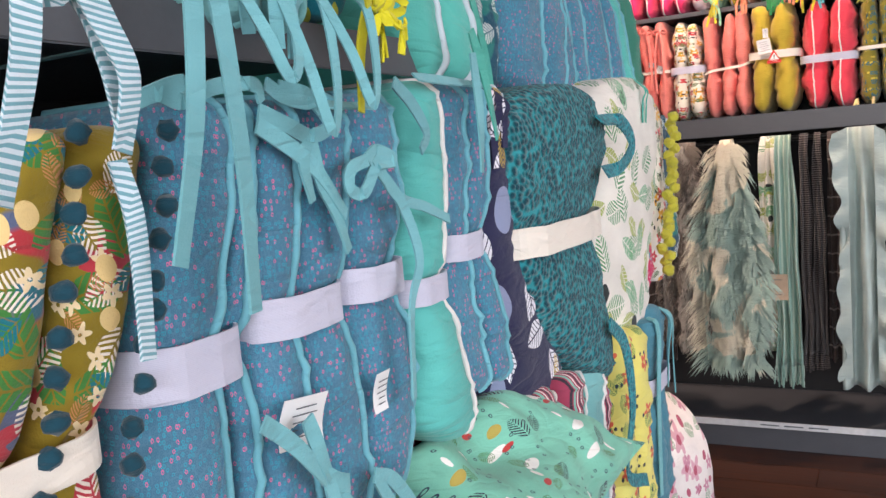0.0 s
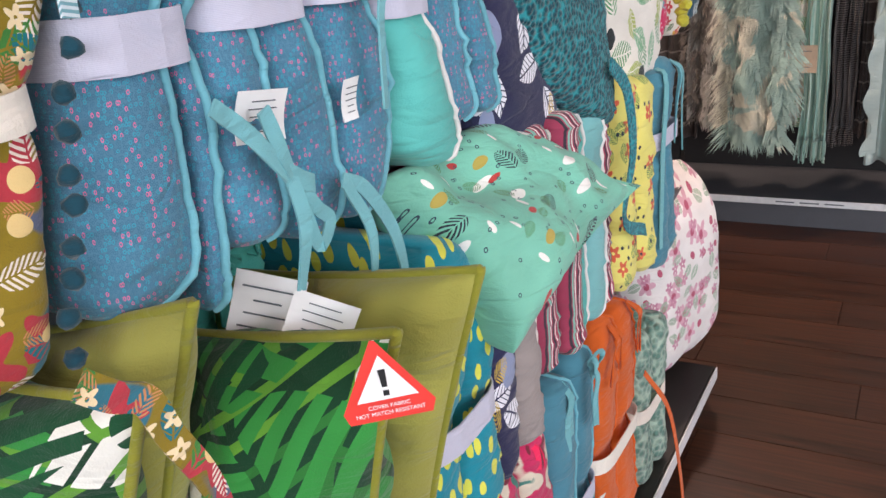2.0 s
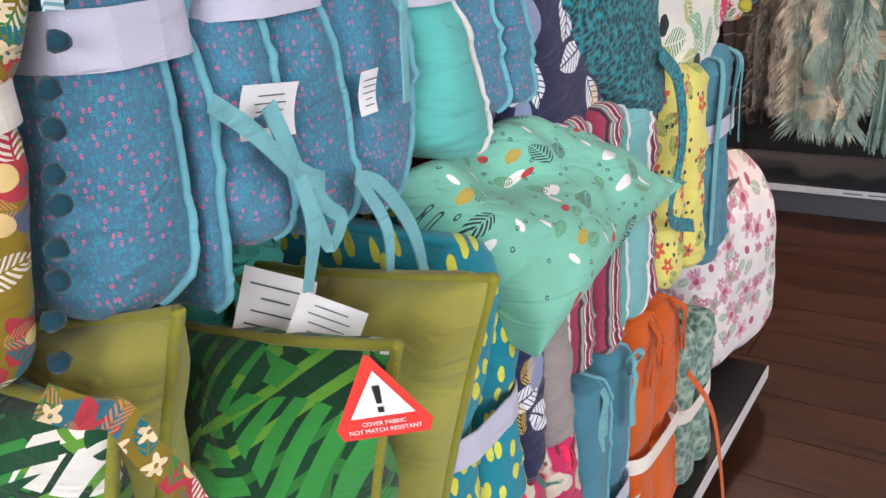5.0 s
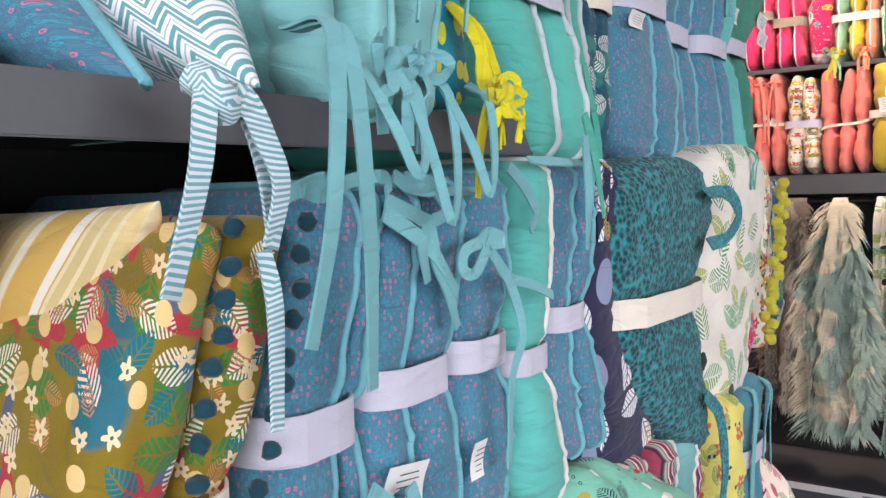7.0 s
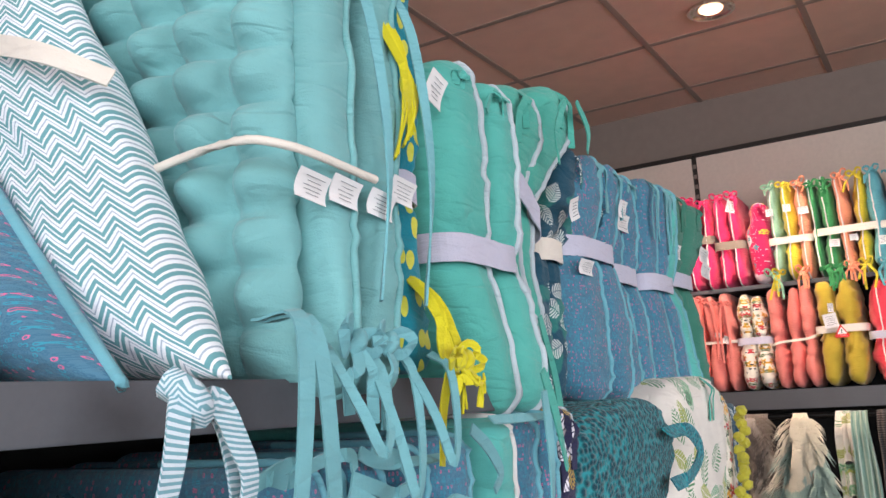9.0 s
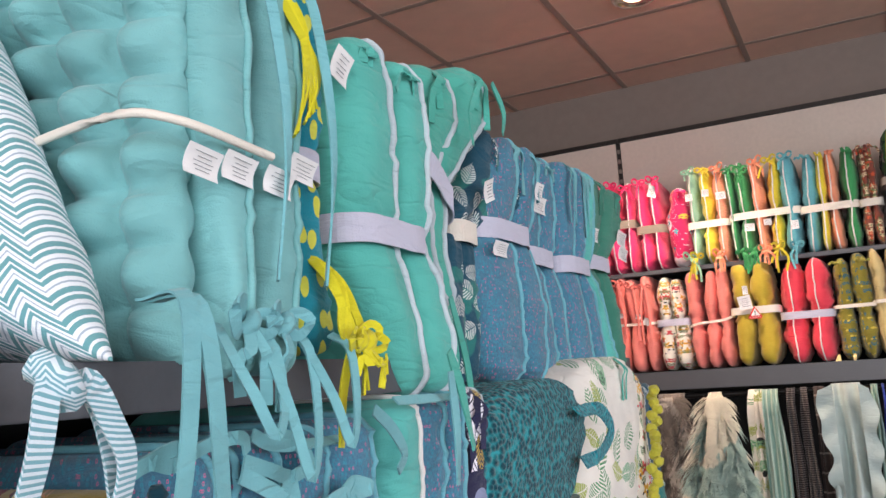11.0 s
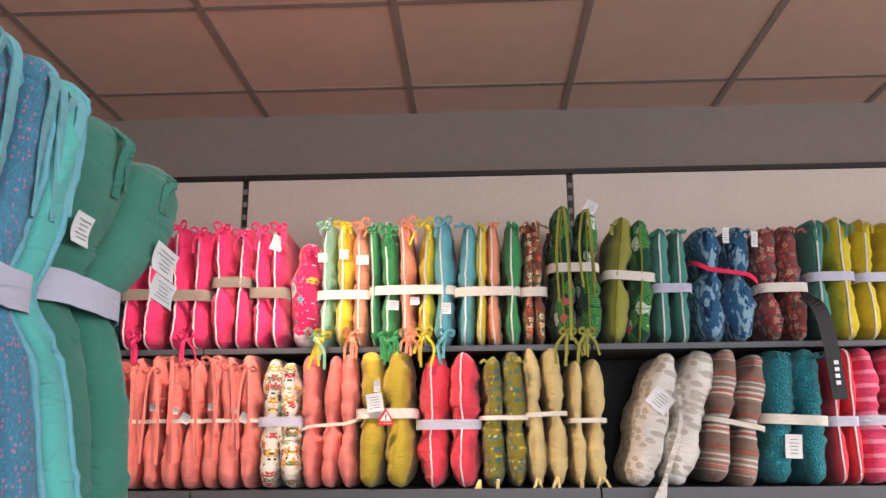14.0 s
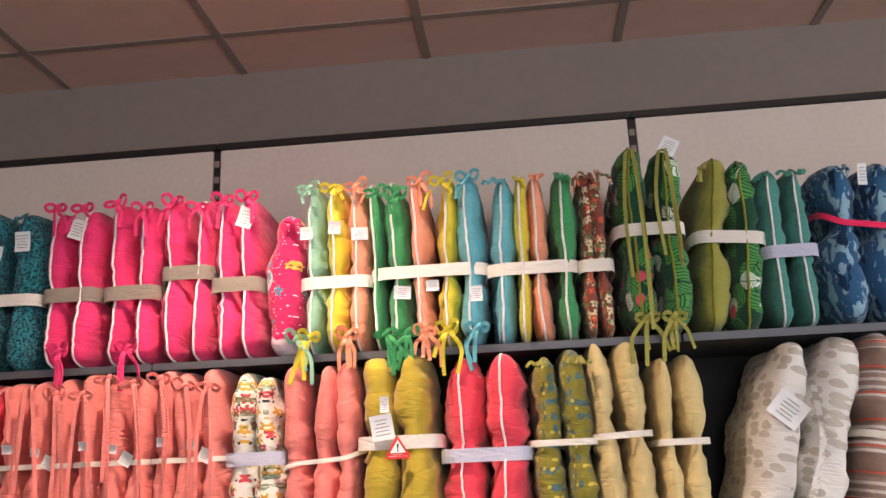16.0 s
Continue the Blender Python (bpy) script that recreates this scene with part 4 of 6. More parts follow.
TW, TH = 0.42, 0.44
tuft_pad = cushion("thick aqua tufted seat pad standing on the shelf", "L", 0.546, -0.532, U - 0.004, TW, TH, 0.10, "aqua", -90, 0, quilt=(0.054, 0.044), ear=0.012, name="seat_pad", category="seat pads", crush=0.004, n=110)
v, f = tube(on(tuft_pad, spline([(-0.62, 0.49, 1.53), (-0.50, 0.486, 1.552), (-0.347, 0.486, 1.568), (-0.30, 0.51, 1.566), (-0.285, 0.60, 1.555)], 24)), 0.0035)
mesh_ob("cord", v, f, M["ribbon_cream"], tuft_pad)
stack = soft_bundle("stack of aqua tufted seat pads with long ties", [("aqua", ((1.387, 0.568, 0.593), (1.447, 0.574, 0.596), (1.517, 0.564, 0.597), (1.59, 0.553, 0.604), (1.676, 0.553, 0.601), (1.8, 0.558, 0.606)), (0.8,)), ("aqua", ((1.388, 0.608, 0.647), (1.45, 0.61, 0.66), (1.527, 0.612, 0.661), (1.609, 0.617, 0.672), (1.702, 0.618, 0.666), (1.8, 0.623, 0.671)), (0.8,))], -0.302, 0.4, pipe="aqua", band="", corner=0.3, labels=[(0.536, 1.549, 0.034, 0.021, 6), (0.575, 1.552, 0.034, 0.021, 6), (0.622, 1.55, 0.034, 0.021, 6), (0.654, 1.567, 0.034, 0.021, 6)])
hang(stack, [(-0.315, 0.497, 1.44), (-0.275, 0.497, 1.435), (-0.27, 0.488, 1.331), (-0.272, 0.464, 1.24)], 0.013, "aqua_tie")
hang(stack, [(-0.315, 0.503, 1.44), (-0.272, 0.506, 1.43), (-0.268, 0.518, 1.312), (-0.27, 0.518, 1.204)], 0.013, "aqua_tie")
for ya, yb, zb in ((0.55, 0.59, 1.345), (0.59, 0.632, 1.31), (0.64, 0.69, 1.33)):
    ym = (ya + yb) / 2
    hang(stack, [(-0.30, ya, 1.425), (-0.278, ya - 0.008, 1.40), (-0.268, ym - 0.018, (zb + 1.4) / 2), (-0.266, ym, zb), (-0.27, ym + 0.016, (zb + 1.4) / 2 - 0.01), (-0.28, yb, 1.405), (-0.30, yb, 1.42)], 0.008, "aqua_tie", 26, twist=0.5)
for ya, za in ((0.60, 1.70), (0.665, 1.70)):
    hang(stack, [(-0.31, ya, za + 0.06), (-0.29, ya + 0.008, za), (-0.288, ya + 0.025, za - 0.12), (-0.295, ya + 0.015, za - 0.24)], 0.009, "aqua_tie", twist=0.8)
for q in (0.57, 0.61):
    bow(stack, tuple(on(stack, [(-0.295, q, 1.425)])[0]), 0.024, 0.07, M["aqua_tie"], 0.009)
ud = soft_bundle("teal seat pad with yellow dots and yellow ties", [("dots", ((1.405, 0.683, 0.734), (1.455, 0.67, 0.729), (1.537, 0.667, 0.721), (1.638, 0.683, 0.73), (1.747, 0.664, 0.724), (1.8, 0.669, 0.729)), ())], -0.32, 0.36, band_z=1.575, band_h=0.028, pinch=0.12)
for k in range(7):
    o, q = RNG.uniform(-0.014, 0.014), RNG.uniform(-0.02, 0.02)
    hang(ud, [(-0.33, 0.644, 1.76), (-0.30, 0.655 + o, 1.70), (-0.295, 0.670 - o, 1.65), (-0.30, 0.668 + q, 1.605 + q)], 0.007, "yellow_tie", twist=0.9)
    hang(ud, [(-0.33, 0.689, 1.50), (-0.295, 0.696 + o, 1.465), (-0.288, 0.706 - q, 1.42), (-0.29, 0.723 + o, 1.385 + q)], 0.007, "yellow_tie", twist=0.9)
hang(ud, [(-0.285, 0.702, 1.412), (-0.285, 0.685, 1.374), (-0.285, 0.678, 1.326)], 0.009, "yellow_tie")
for k in range(2):
    bow(ud, tuple(on(ud, [(-0.29, 0.707 + 0.012 * k, 1.413)])[0]), 0.022, 0.04, M["yellow_tie"], 0.007)
soft_bundle("two teal green seat pads with grey piping and lilac band", [("teal", ((1.362, 0.854, 0.897), (1.441, 0.814, 0.905), (1.533, 0.769, 0.886), (1.646, 0.759, 0.875), (1.739, 0.772, 0.858)), (0.8,)), ("teal", ((1.362, 0.903, 0.973), (1.444, 0.909, 0.983), (1.544, 0.886, 0.941), (1.67, 0.879, 0.956), (1.741, 0.860, 0.943)), (0.75,))], -0.322, pipe="grey_pipe", band_z=1.532, band_h=0.03, pinch=0.3, pipe_r=0.0042, ties="teal", drop=0.05, labels=[(0.755, 1.70, 0.028, 0.034, 18)])
jd = soft_bundle("jade seat pads with grey piping bent over in a lilac band", [("jade", ((1.45, 1.031, 1.047), (1.556, 0.992, 1.024), (1.625, 1.002, 1.052), (1.737, 1.0, 1.147), (1.798, 1.001, 1.129)), (0.8,)), ("jade", ((1.451, 1.044, 1.068), (1.56, 1.019, 1.058), (1.632, 1.035, 1.101), (1.689, 1.069, 1.155), (1.766, 1.126, 1.246), (1.834, 1.128, 1.256)), (0.85,))], -0.365, pipe="grey_pipe", band_z=1.632, band_h=0.032, tilt=-0.7, pinch=0.35, pipe_r=0.0042, ties="jade", drop=0.12, labels=[(1.189, 1.66, 0.035, 0.032, -20)])
soft_bundle("navy seat pads with white palm leaf print", [("leafnavy", r, ()) for r in shares(((1.366, 1.109, 1.172), (1.441, 1.097, 1.187), (1.507, 1.093, 1.196), (1.585, 1.125, 1.211), (1.666, 1.196, 1.321), (1.762, 1.231, 1.386)), (0, 0.5, 1))], -0.385, band="ribbon_cream", band_z=1.584, ties="leafnavy", drop=0.2)
soft_bundle("speckled blue seat pads with aqua piping in a lilac band", [("speckle", r, (0.85,)) for r in shares(((1.366, 1.206, 1.44), (1.507, 1.19, 1.447), (1.592, 1.205, 1.417), (1.673, 1.248, 1.434), (1.763, 1.296, 1.443)), (0, 0.6, 1))], -0.372, pipe="aqua_pipe", band_z=1.599, ties="aqua_tie", drop=0.08, labels=[(1.43, 1.70, 0.035, 0.03, 0), (1.24, 1.575, 0.05, 0.022, 0)], group="speckled seat pads", pipe_r=0.004)
soft_bundle("speckled blue seat pads with aqua piping in a lilac band", [("speckle", r, (0.85,)) for r in shares(((1.366, 1.468, 1.623), (1.512, 1.448, 1.611), (1.586, 1.427, 1.586), (1.682, 1.416, 1.611), (1.78, 1.443, 1.586)), (0, 0.6, 1))], -0.395, pipe="aqua_pipe", band_z=1.582, ties="aqua_tie", drop=0.06, labels=[(1.49, 1.69, 0.06, 0.03, 0)], group="speckled seat pads", pipe_r=0.004)
soft_bundle("speckled blue and mint seat pads in a lilac band", [(c, r, (0.85,)) for c, r in zip(("speckle", "speckle", "mint"), shares(((1.366, 1.636, 1.873), (1.51, 1.623, 1.825), (1.583, 1.598, 1.763), (1.695, 1.611, 1.796), (1.791, 1.611, 1.798)), (0, 0.5, 0.75, 1)))], -0.380, pipe="aqua_pipe", band_z=1.581, ties="aqua_tie", drop=0.16, group="speckled seat pads", pipe_r=0.004)
soft_bundle("dark green seat pads in a lilac band", [("darkgreen", r, ()) for r in shares(((1.366, 1.891, 2.046), (1.516, 1.841, 2.029), (1.611, 1.794, 1.98), (1.716, 1.828, 2.128), (1.811, 1.847, 2.158)), (0, 0.5, 1))], -0.398, band_z=1.607, ties="darkgreen", drop=0.1, labels=[(2.06, 1.70, 0.07, 0.035, 4), (2.06, 1.66, 0.07, 0.03, 4), (1.84, 1.68, 0.035, 0.03, 0)])
hang(jd, [(-0.34, 0.983, 1.473), (-0.34, 1.012, 1.413), (-0.34, 0.999, 1.34), (-0.34, 0.987, 1.27)], 0.011, "jade", 24, twist=0.25)
hang(jd, [(-0.34, 1.007, 1.475), (-0.34, 1.042, 1.392), (-0.34, 1.053, 1.316), (-0.34, 1.058, 1.295)], 0.011, "jade", 24, twist=0.25)
hang(jd, [(-0.34, 1.191, 1.805), (-0.34, 1.228, 1.771), (-0.34, 1.219, 1.733)], 0.01, "jade", 18, twist=0.25)
hang(jd, [(-0.34, 1.147, 1.793), (-0.34, 1.108, 1.74), (-0.34, 1.108, 1.691)], 0.01, "jade", 18, twist=0.25)

# ---- walker's side: middle shelf ----
S = 1.002
cushion("yellow and cream striped cushion leaning on the shelf", "L", 0.405, -0.728, S, 0.40, 0.33, 0.09, "ystripe", -90, 0, ear=0.04, shear=0.60)
cushion("plain butter yellow cushion beside a striped one", "L", 0.335, -0.72, S, 0.40, 0.355, 0.07, "butter", -90, 0, ear=0.05, shear=0.35)
folk = soft_bundle("olive folk flower print seat pads edged with dark teal pompoms", [("folk", ((1.004, 0.285, 0.345), (1.081, 0.302, 0.358), (1.13, 0.315, 0.383), (1.162, 0.327, 0.397), (1.233, 0.357, 0.417), (1.286, 0.387, 0.428), (1.319, 0.413, 0.437)), ()), ("folk", ((1.004, 0.345, 0.412), (1.054, 0.362, 0.423), (1.104, 0.386, 0.436), (1.143, 0.399, 0.442), (1.223, 0.421, 0.473), (1.282, 0.434, 0.487), (1.321, 0.439, 0.498)), ())], -0.308, band="ribbon_cream", band_z=1.148, band_h=0.022, pinch=0.08, corner=0.3)
fm = folk.matrix_basis.inverted()
for edge_rows in (((1.004, 0.285, 0.345), (1.081, 0.302, 0.358), (1.13, 0.315, 0.383), (1.162, 0.327, 0.397), (1.233, 0.357, 0.417), (1.286, 0.387, 0.428), (1.319, 0.413, 0.437)), ((1.004, 0.345, 0.412), (1.054, 0.362, 0.423), (1.104, 0.386, 0.436), (1.143, 0.399, 0.442), (1.223, 0.421, 0.473), (1.282, 0.434, 0.487), (1.321, 0.439, 0.498))):
    for k in range(16):
        bm = bmesh.new()
        bmesh.ops.create_icosphere(bm, subdivisions=2, radius=0.0064)
        for w_ in bm.verts:
            w_.co *= 1 + RNG.uniform(-0.14, 0.18)
        for f_ in bm.faces:
            f_.smooth = True
        ob = part("pompom", bm, M["pompom"], folk)
        pz = 1.012 + k * 0.0202 + RNG.uniform(-0.003, 0.003)
        ob.location = fm @ Vector((-0.303 + RNG.uniform(-0.004, 0.004), profile(edge_rows, pz)[1] + RNG.uniform(-0.003, 0.003), pz))
bundle("dark teal seat pads behind the folk print pads", "L", (0.42, 0.45, 0.478), S, 1.33, -0.47, "pompom", None, None, depth=0.3, ties="pompom", drop=0.05)
pA = soft_bundle("thick speckled blue seat pads with aqua piping in a lilac band", [("speckle", ((1.009, 0.435, 0.525), (1.075, 0.441, 0.536), (1.151, 0.461, 0.544), (1.177, 0.466, 0.54), (1.266, 0.494, 0.557), (1.338, 0.506, 0.567)), (0.93,)), ("speckle", ((0.986, 0.525, 0.54), (1.054, 0.535, 0.55), (1.139, 0.543, 0.559), (1.166, 0.54, 0.558), (1.263, 0.557, 0.579), (1.335, 0.567, 0.585)), (0.8,))], -0.31, pipe="aqua_pipe", band_z=1.172, band_h=0.034, pinch=0.24, group="speckled seat pads")
p2 = soft_bundle("two speckled blue seat pads with a white care label", [("speckle", ((1.017, 0.556, 0.614), (1.062, 0.551, 0.617), (1.137, 0.561, 0.622), (1.186, 0.57, 0.622), (1.272, 0.58, 0.626), (1.338, 0.585, 0.63)), (0.9,)), ("speckle", ((0.999, 0.622, 0.688), (1.038, 0.618, 0.691), (1.121, 0.622, 0.693), (1.175, 0.623, 0.681), (1.254, 0.628, 0.698), (1.343, 0.633, 0.701)), (0.88,))], -0.31, pipe="aqua_pipe", band_z=1.183, band_h=0.030, labels=[(0.596, 1.127, 0.05, 0.036, 8)], group="speckled seat pads")
p3 = soft_bundle("speckled blue seat pads with bow ties and aqua piping", [("speckle", ((0.995, 0.689, 0.738), (1.038, 0.688, 0.775), (1.117, 0.684, 0.794), (1.178, 0.681, 0.777), (1.262, 0.701, 0.784), (1.347, 0.708, 0.786)), (0.9,))], -0.31, pipe="aqua_pipe", band_z=1.188, band_h=0.029, labels=[(0.698, 1.117, 0.02, 0.034, 0)], group="speckled seat pads")
mint_pad = soft_bundle("plain mint seat pad with white piping in a lilac band", [("mint", ((1.003, 0.822, 0.909), (1.047, 0.777, 0.901), (1.095, 0.794, 0.884), (1.161, 0.775, 0.858), (1.256, 0.791, 0.868), (1.36, 0.791, 0.87)), (0.9,))], -0.31, pipe="white_pipe", band_z=1.165, band_h=0.026)
pE = soft_bundle("speckled blue seat pads with aqua piping in a lilac band", [("speckle", r, (0.8,)) for r in shares(((1.034, 0.883, 0.984), (1.076, 0.866, 0.977), (1.194, 0.861, 0.947), (1.25, 0.868, 0.96), (1.36, 0.868, 0.958)), (0, 0.6, 1))], -0.31, pipe="aqua_pipe", band_z=1.195, band_h=0.027, group="speckled seat pads")
soft_bundle("navy seat pad with white leaf and bird print", [("navybird", ((0.958, 1.03, 1.122), (1.002, 0.979, 1.239), (1.088, 0.963, 1.146), (1.177, 0.962, 1.057), (1.268, 0.96, 1.08), (1.363, 0.965, 1.059)), (0.93,))], -0.315, 0.34, pipe="grey_pipe", band="", pipe_r=0.0022, ties="navybird", corner=0.2)
kn = soft_bundle("teal bobble knit seat pads rolled in a cream band", [("knit", ((0.941, 1.279, 1.376), (0.978, 1.192, 1.359), (1.075, 1.083, 1.335), (1.175, 1.017, 1.319), (1.267, 1.014, 1.396), (1.369, 1.027, 1.382)), ())], -0.285, band="ribbon_cream", band_z=1.178, band_h=0.036, pinch=0.12, corner=0.25)
hang(kn, [(-0.27, 1.244, 1.319), (-0.27, 1.349, 1.317), (-0.27, 1.406, 1.283), (-0.27, 1.343, 1.253), (-0.27, 1.256, 1.248)], 0.02, "tealweave", 30, twist=0.25)
hang(kn, [(-0.275, 1.251, 1.036), (-0.275, 1.321, 0.987), (-0.275, 1.345, 0.892), (-0.275, 1.3, 0.799), (-0.275, 1.406, 0.747)], 0.02, "tealweave", 30, twist=0.25)
wb = soft_bundle("white botanical print cushion with lime pompoms along its edge", [("botanic", ((0.93, 1.501, 1.667), (1.009, 1.4, 1.695), (1.106, 1.377, 1.74), (1.248, 1.449, 1.822), (1.399, 1.434, 1.858)), ())], -0.31, 0.38, band="", name="cushion", category="cushion", ties="jade", drop=0.1, corner=0.25)
wm = wb.matrix_basis.inverted()
for k in range(24):
    bm = bmesh.new()
    bmesh.ops.create_icosphere(bm, subdivisions=2, radius=0.011)
    for w_ in bm.verts:
        w_.co *= 1 + RNG.uniform(-0.14, 0.18)
    ob = part("pompom", bm, M["lime"], wb)
    pz = 1.04 + k * 0.0125
    ob.location = wm @ Vector((-0.30 + RNG.uniform(-0.008, 0.008), profile(((0.93, 1.501, 1.667), (1.009, 1.4, 1.695), (1.106, 1.377, 1.74), (1.248, 1.449, 1.822), (1.399, 1.434, 1.858)), pz)[1] + RNG.uniform(-0.01, 0.01), pz))
hang(p2, [(-0.296, 0.571, 1.327), (-0.296, 0.599, 1.318), (-0.296, 0.625, 1.31), (-0.296, 0.649, 1.318), (-0.296, 0.627, 1.338), (-0.296, 0.594, 1.343)], 0.011, "aqua_tie", 36, twist=0.25)
hang(p2, [(-0.296, 0.568, 1.318), (-0.296, 0.604, 1.301), (-0.296, 0.631, 1.283), (-0.296, 0.66, 1.25)], 0.012, "aqua_tie", 24, twist=0.25)
hang(p2, [(-0.296, 0.625, 1.309), (-0.296, 0.632, 1.279), (-0.296, 0.648, 1.252), (-0.296, 0.66, 1.222)], 0.011, "aqua_tie", 24, twist=0.25)
hang(p2, [(-0.296, 0.625, 1.311), (-0.296, 0.614, 1.293), (-0.296, 0.62, 1.263)], 0.01, "aqua_tie", 18, twist=0.25)
hang(p2, [(-0.296, 0.581, 1.345), (-0.296, 0.6, 1.337), (-0.296, 0.633, 1.333), (-0.296, 0.711, 1.332)], 0.01, "aqua_tie", 24, twist=0.25)
hang(pA, [(-0.296, 0.467, 1.331), (-0.296, 0.485, 1.336), (-0.296, 0.504, 1.332), (-0.296, 0.516, 1.342), (-0.296, 0.5, 1.342), (-0.296, 0.469, 1.332)], 0.01, "aqua_tie", 36, twist=0.25)
hang(pA, [(-0.296, 0.504, 1.332), (-0.296, 0.535, 1.342), (-0.296, 0.569, 1.344), (-0.296, 0.575, 1.333)], 0.01, "aqua_tie", 24, twist=0.25)
hang(p3, [(-0.288, 0.685, 1.29), (-0.288, 0.661, 1.284), (-0.288, 0.658, 1.269), (-0.288, 0.676, 1.265), (-0.288, 0.695, 1.284)], 0.01, "aqua_tie", 30, twist=0.25)
hang(p3, [(-0.288, 0.694, 1.291), (-0.288, 0.724, 1.259), (-0.288, 0.772, 1.245), (-0.288, 0.814, 1.23)], 0.009, "aqua_tie", 24, twist=0.25)
hang(p3, [(-0.288, 0.698, 1.283), (-0.288, 0.733, 1.249), (-0.288, 0.753, 1.202), (-0.288, 0.733, 1.164), (-0.288, 0.724, 1.087)], 0.01, "aqua_tie", 30, twist=0.25)
hang(p3, [(-0.288, 0.685, 1.29), (-0.288, 0.698, 1.296), (-0.288, 0.724, 1.288), (-0.288, 0.698, 1.287)], 0.012, "aqua_tie", 24, twist=0.25)
hang(mint_pad, [(-0.296, 0.748, 1.353), (-0.296, 0.777, 1.335), (-0.296, 0.799, 1.31), (-0.296, 0.786, 1.294)], 0.011, "aqua_tie", 24, twist=0.25)
hang(mint_pad, [(-0.296, 0.787, 1.359), (-0.296, 0.853, 1.358), (-0.296, 0.942, 1.357)], 0.01, "aqua_tie", 18, twist=0.25)
hang(pE, [(-0.28, 0.875, 1.405), (-0.28, 0.898, 1.364), (-0.28, 0.92, 1.301)], 0.012, "jade", 18, twist=0.25)
hang(pE, [(-0.28, 0.875, 1.384), (-0.28, 0.882, 1.325), (-0.28, 0.877, 1.269)], 0.011, "aqua_tie", 18, twist=0.25)
hang(p2, [(-0.288, 0.534, 1.128), (-0.288, 0.564, 1.102), (-0.288, 0.594, 1.067)], 0.012, "aqua_tie", 18, twist=0.25)
hang(p2, [(-0.288, 0.579, 1.117), (-0.288, 0.588, 1.092), (-0.288, 0.598, 1.066)], 0.012, "aqua_tie", 18, twist=0.25)
hang(p2, [(-0.288, 0.593, 1.07), (-0.288, 0.606, 1.061), (-0.288, 0.62, 1.054)], 0.014, "aqua_tie", 18, twist=0.25)
hang(p2, [(-0.288, 0.596, 1.067), (-0.288, 0.603, 1.026), (-0.288, 0.588, 0.982)], 0.012, "aqua_tie", 18, twist=0.25)
hang(p2, [(-0.288, 0.6, 1.066), (-0.288, 0.618, 1.037), (-0.288, 0.632, 1.022), (-0.288, 0.616, 1.007), (-0.288, 0.604, 1.04)], 0.011, "aqua_tie", 30, twist=0.25)
hang(p3, [(-0.288, 0.654, 1.047), (-0.288, 0.681, 1.032), (-0.288, 0.714, 0.986), (-0.288, 0.725, 0.939), (-0.288, 0.727, 0.882)], 0.012, "aqua_tie", 30, twist=0.25)
hang(p3, [(-0.288, 0.657, 1.043), (-0.288, 0.683, 0.995), (-0.288, 0.677, 0.941)], 0.01, "aqua_tie", 18, twist=0.25)
bundle("pink and white flower print seat pads", "L", (1.62, 1.75, 1.88), S, 1.36, -0.33, ["pinkflower", "multifl"], None, None)
bundle("dark leaf print seat pads at the end of the shelf", "L", (1.89, 2.0, 2.1), S, 1.34, -0.35, "leafnavy", None, None)

# ---- walker's side: lower shelves ----
slumped_cushion("palm leaf print cushion with olive piping on the shelf", [(-0.66, 0.42, 0.61), (-0.40, 0.41, 0.61), (-0.238, 0.40, 1.006), (-0.62, 0.40, 0.985)], 0.10, "palm", "olive_pipe")
olive_front = slumped_cushion("olive cushion with olive piping standing on edge", [(-0.70, 0.475, 0.61), (-0.43, 0.47, 0.61), (-0.25, 0.455, 1.035), (-0.62, 0.46, 0.95)], 0.10, "olive", "olive_pipe", 0.05, 0.02)
pc = slumped_cushion("palm leaf cushion with olive piping and red warning tag", [(-0.62, 0.57, 0.61), (-0.26, 0.56, 0.61), (-0.185, 0.555, 0.98), (-0.58, 0.575, 0.93)], 0.11, "palm", "olive_pipe", 0.07, 0.035, [(-0.02, 0.22, 0.05, 0.6)])
pc2 = slumped_cushion("plain olive cushion with olive piping and paper labels", [(-0.64, 0.69, 0.61), (-0.285, 0.68, 0.61), (-0.175, 0.655, 0.985), (-0.52, 0.68, 0.94)], 0.10, "olive", "olive_pipe", 0.05, 0.02)
hang(olive_front, [(-0.225, 0.361, 1.039), (-0.225, 0.377, 1.024), (-0.225, 0.393, 1.013), (-0.225, 0.402, 0.988), (-0.225, 0.417, 0.955), (-0.225, 0.425, 0.928), (-0.225, 0.426, 0.902)], 0.016, "folk", 42, twist=0.25)
for at, w_, h_, turn in (((-0.325, 0.60, 0.985), 0.055, 0.055, 18), ((-0.27, 0.595, 0.975), 0.05, 0.035, 25)):
    lb = tag(pc, (0, 0, 0), w_, h_, 0, bars=4)
    lb.matrix_local = pc.matrix_basis.inverted() @ pose(*at, -15, turn, 30)


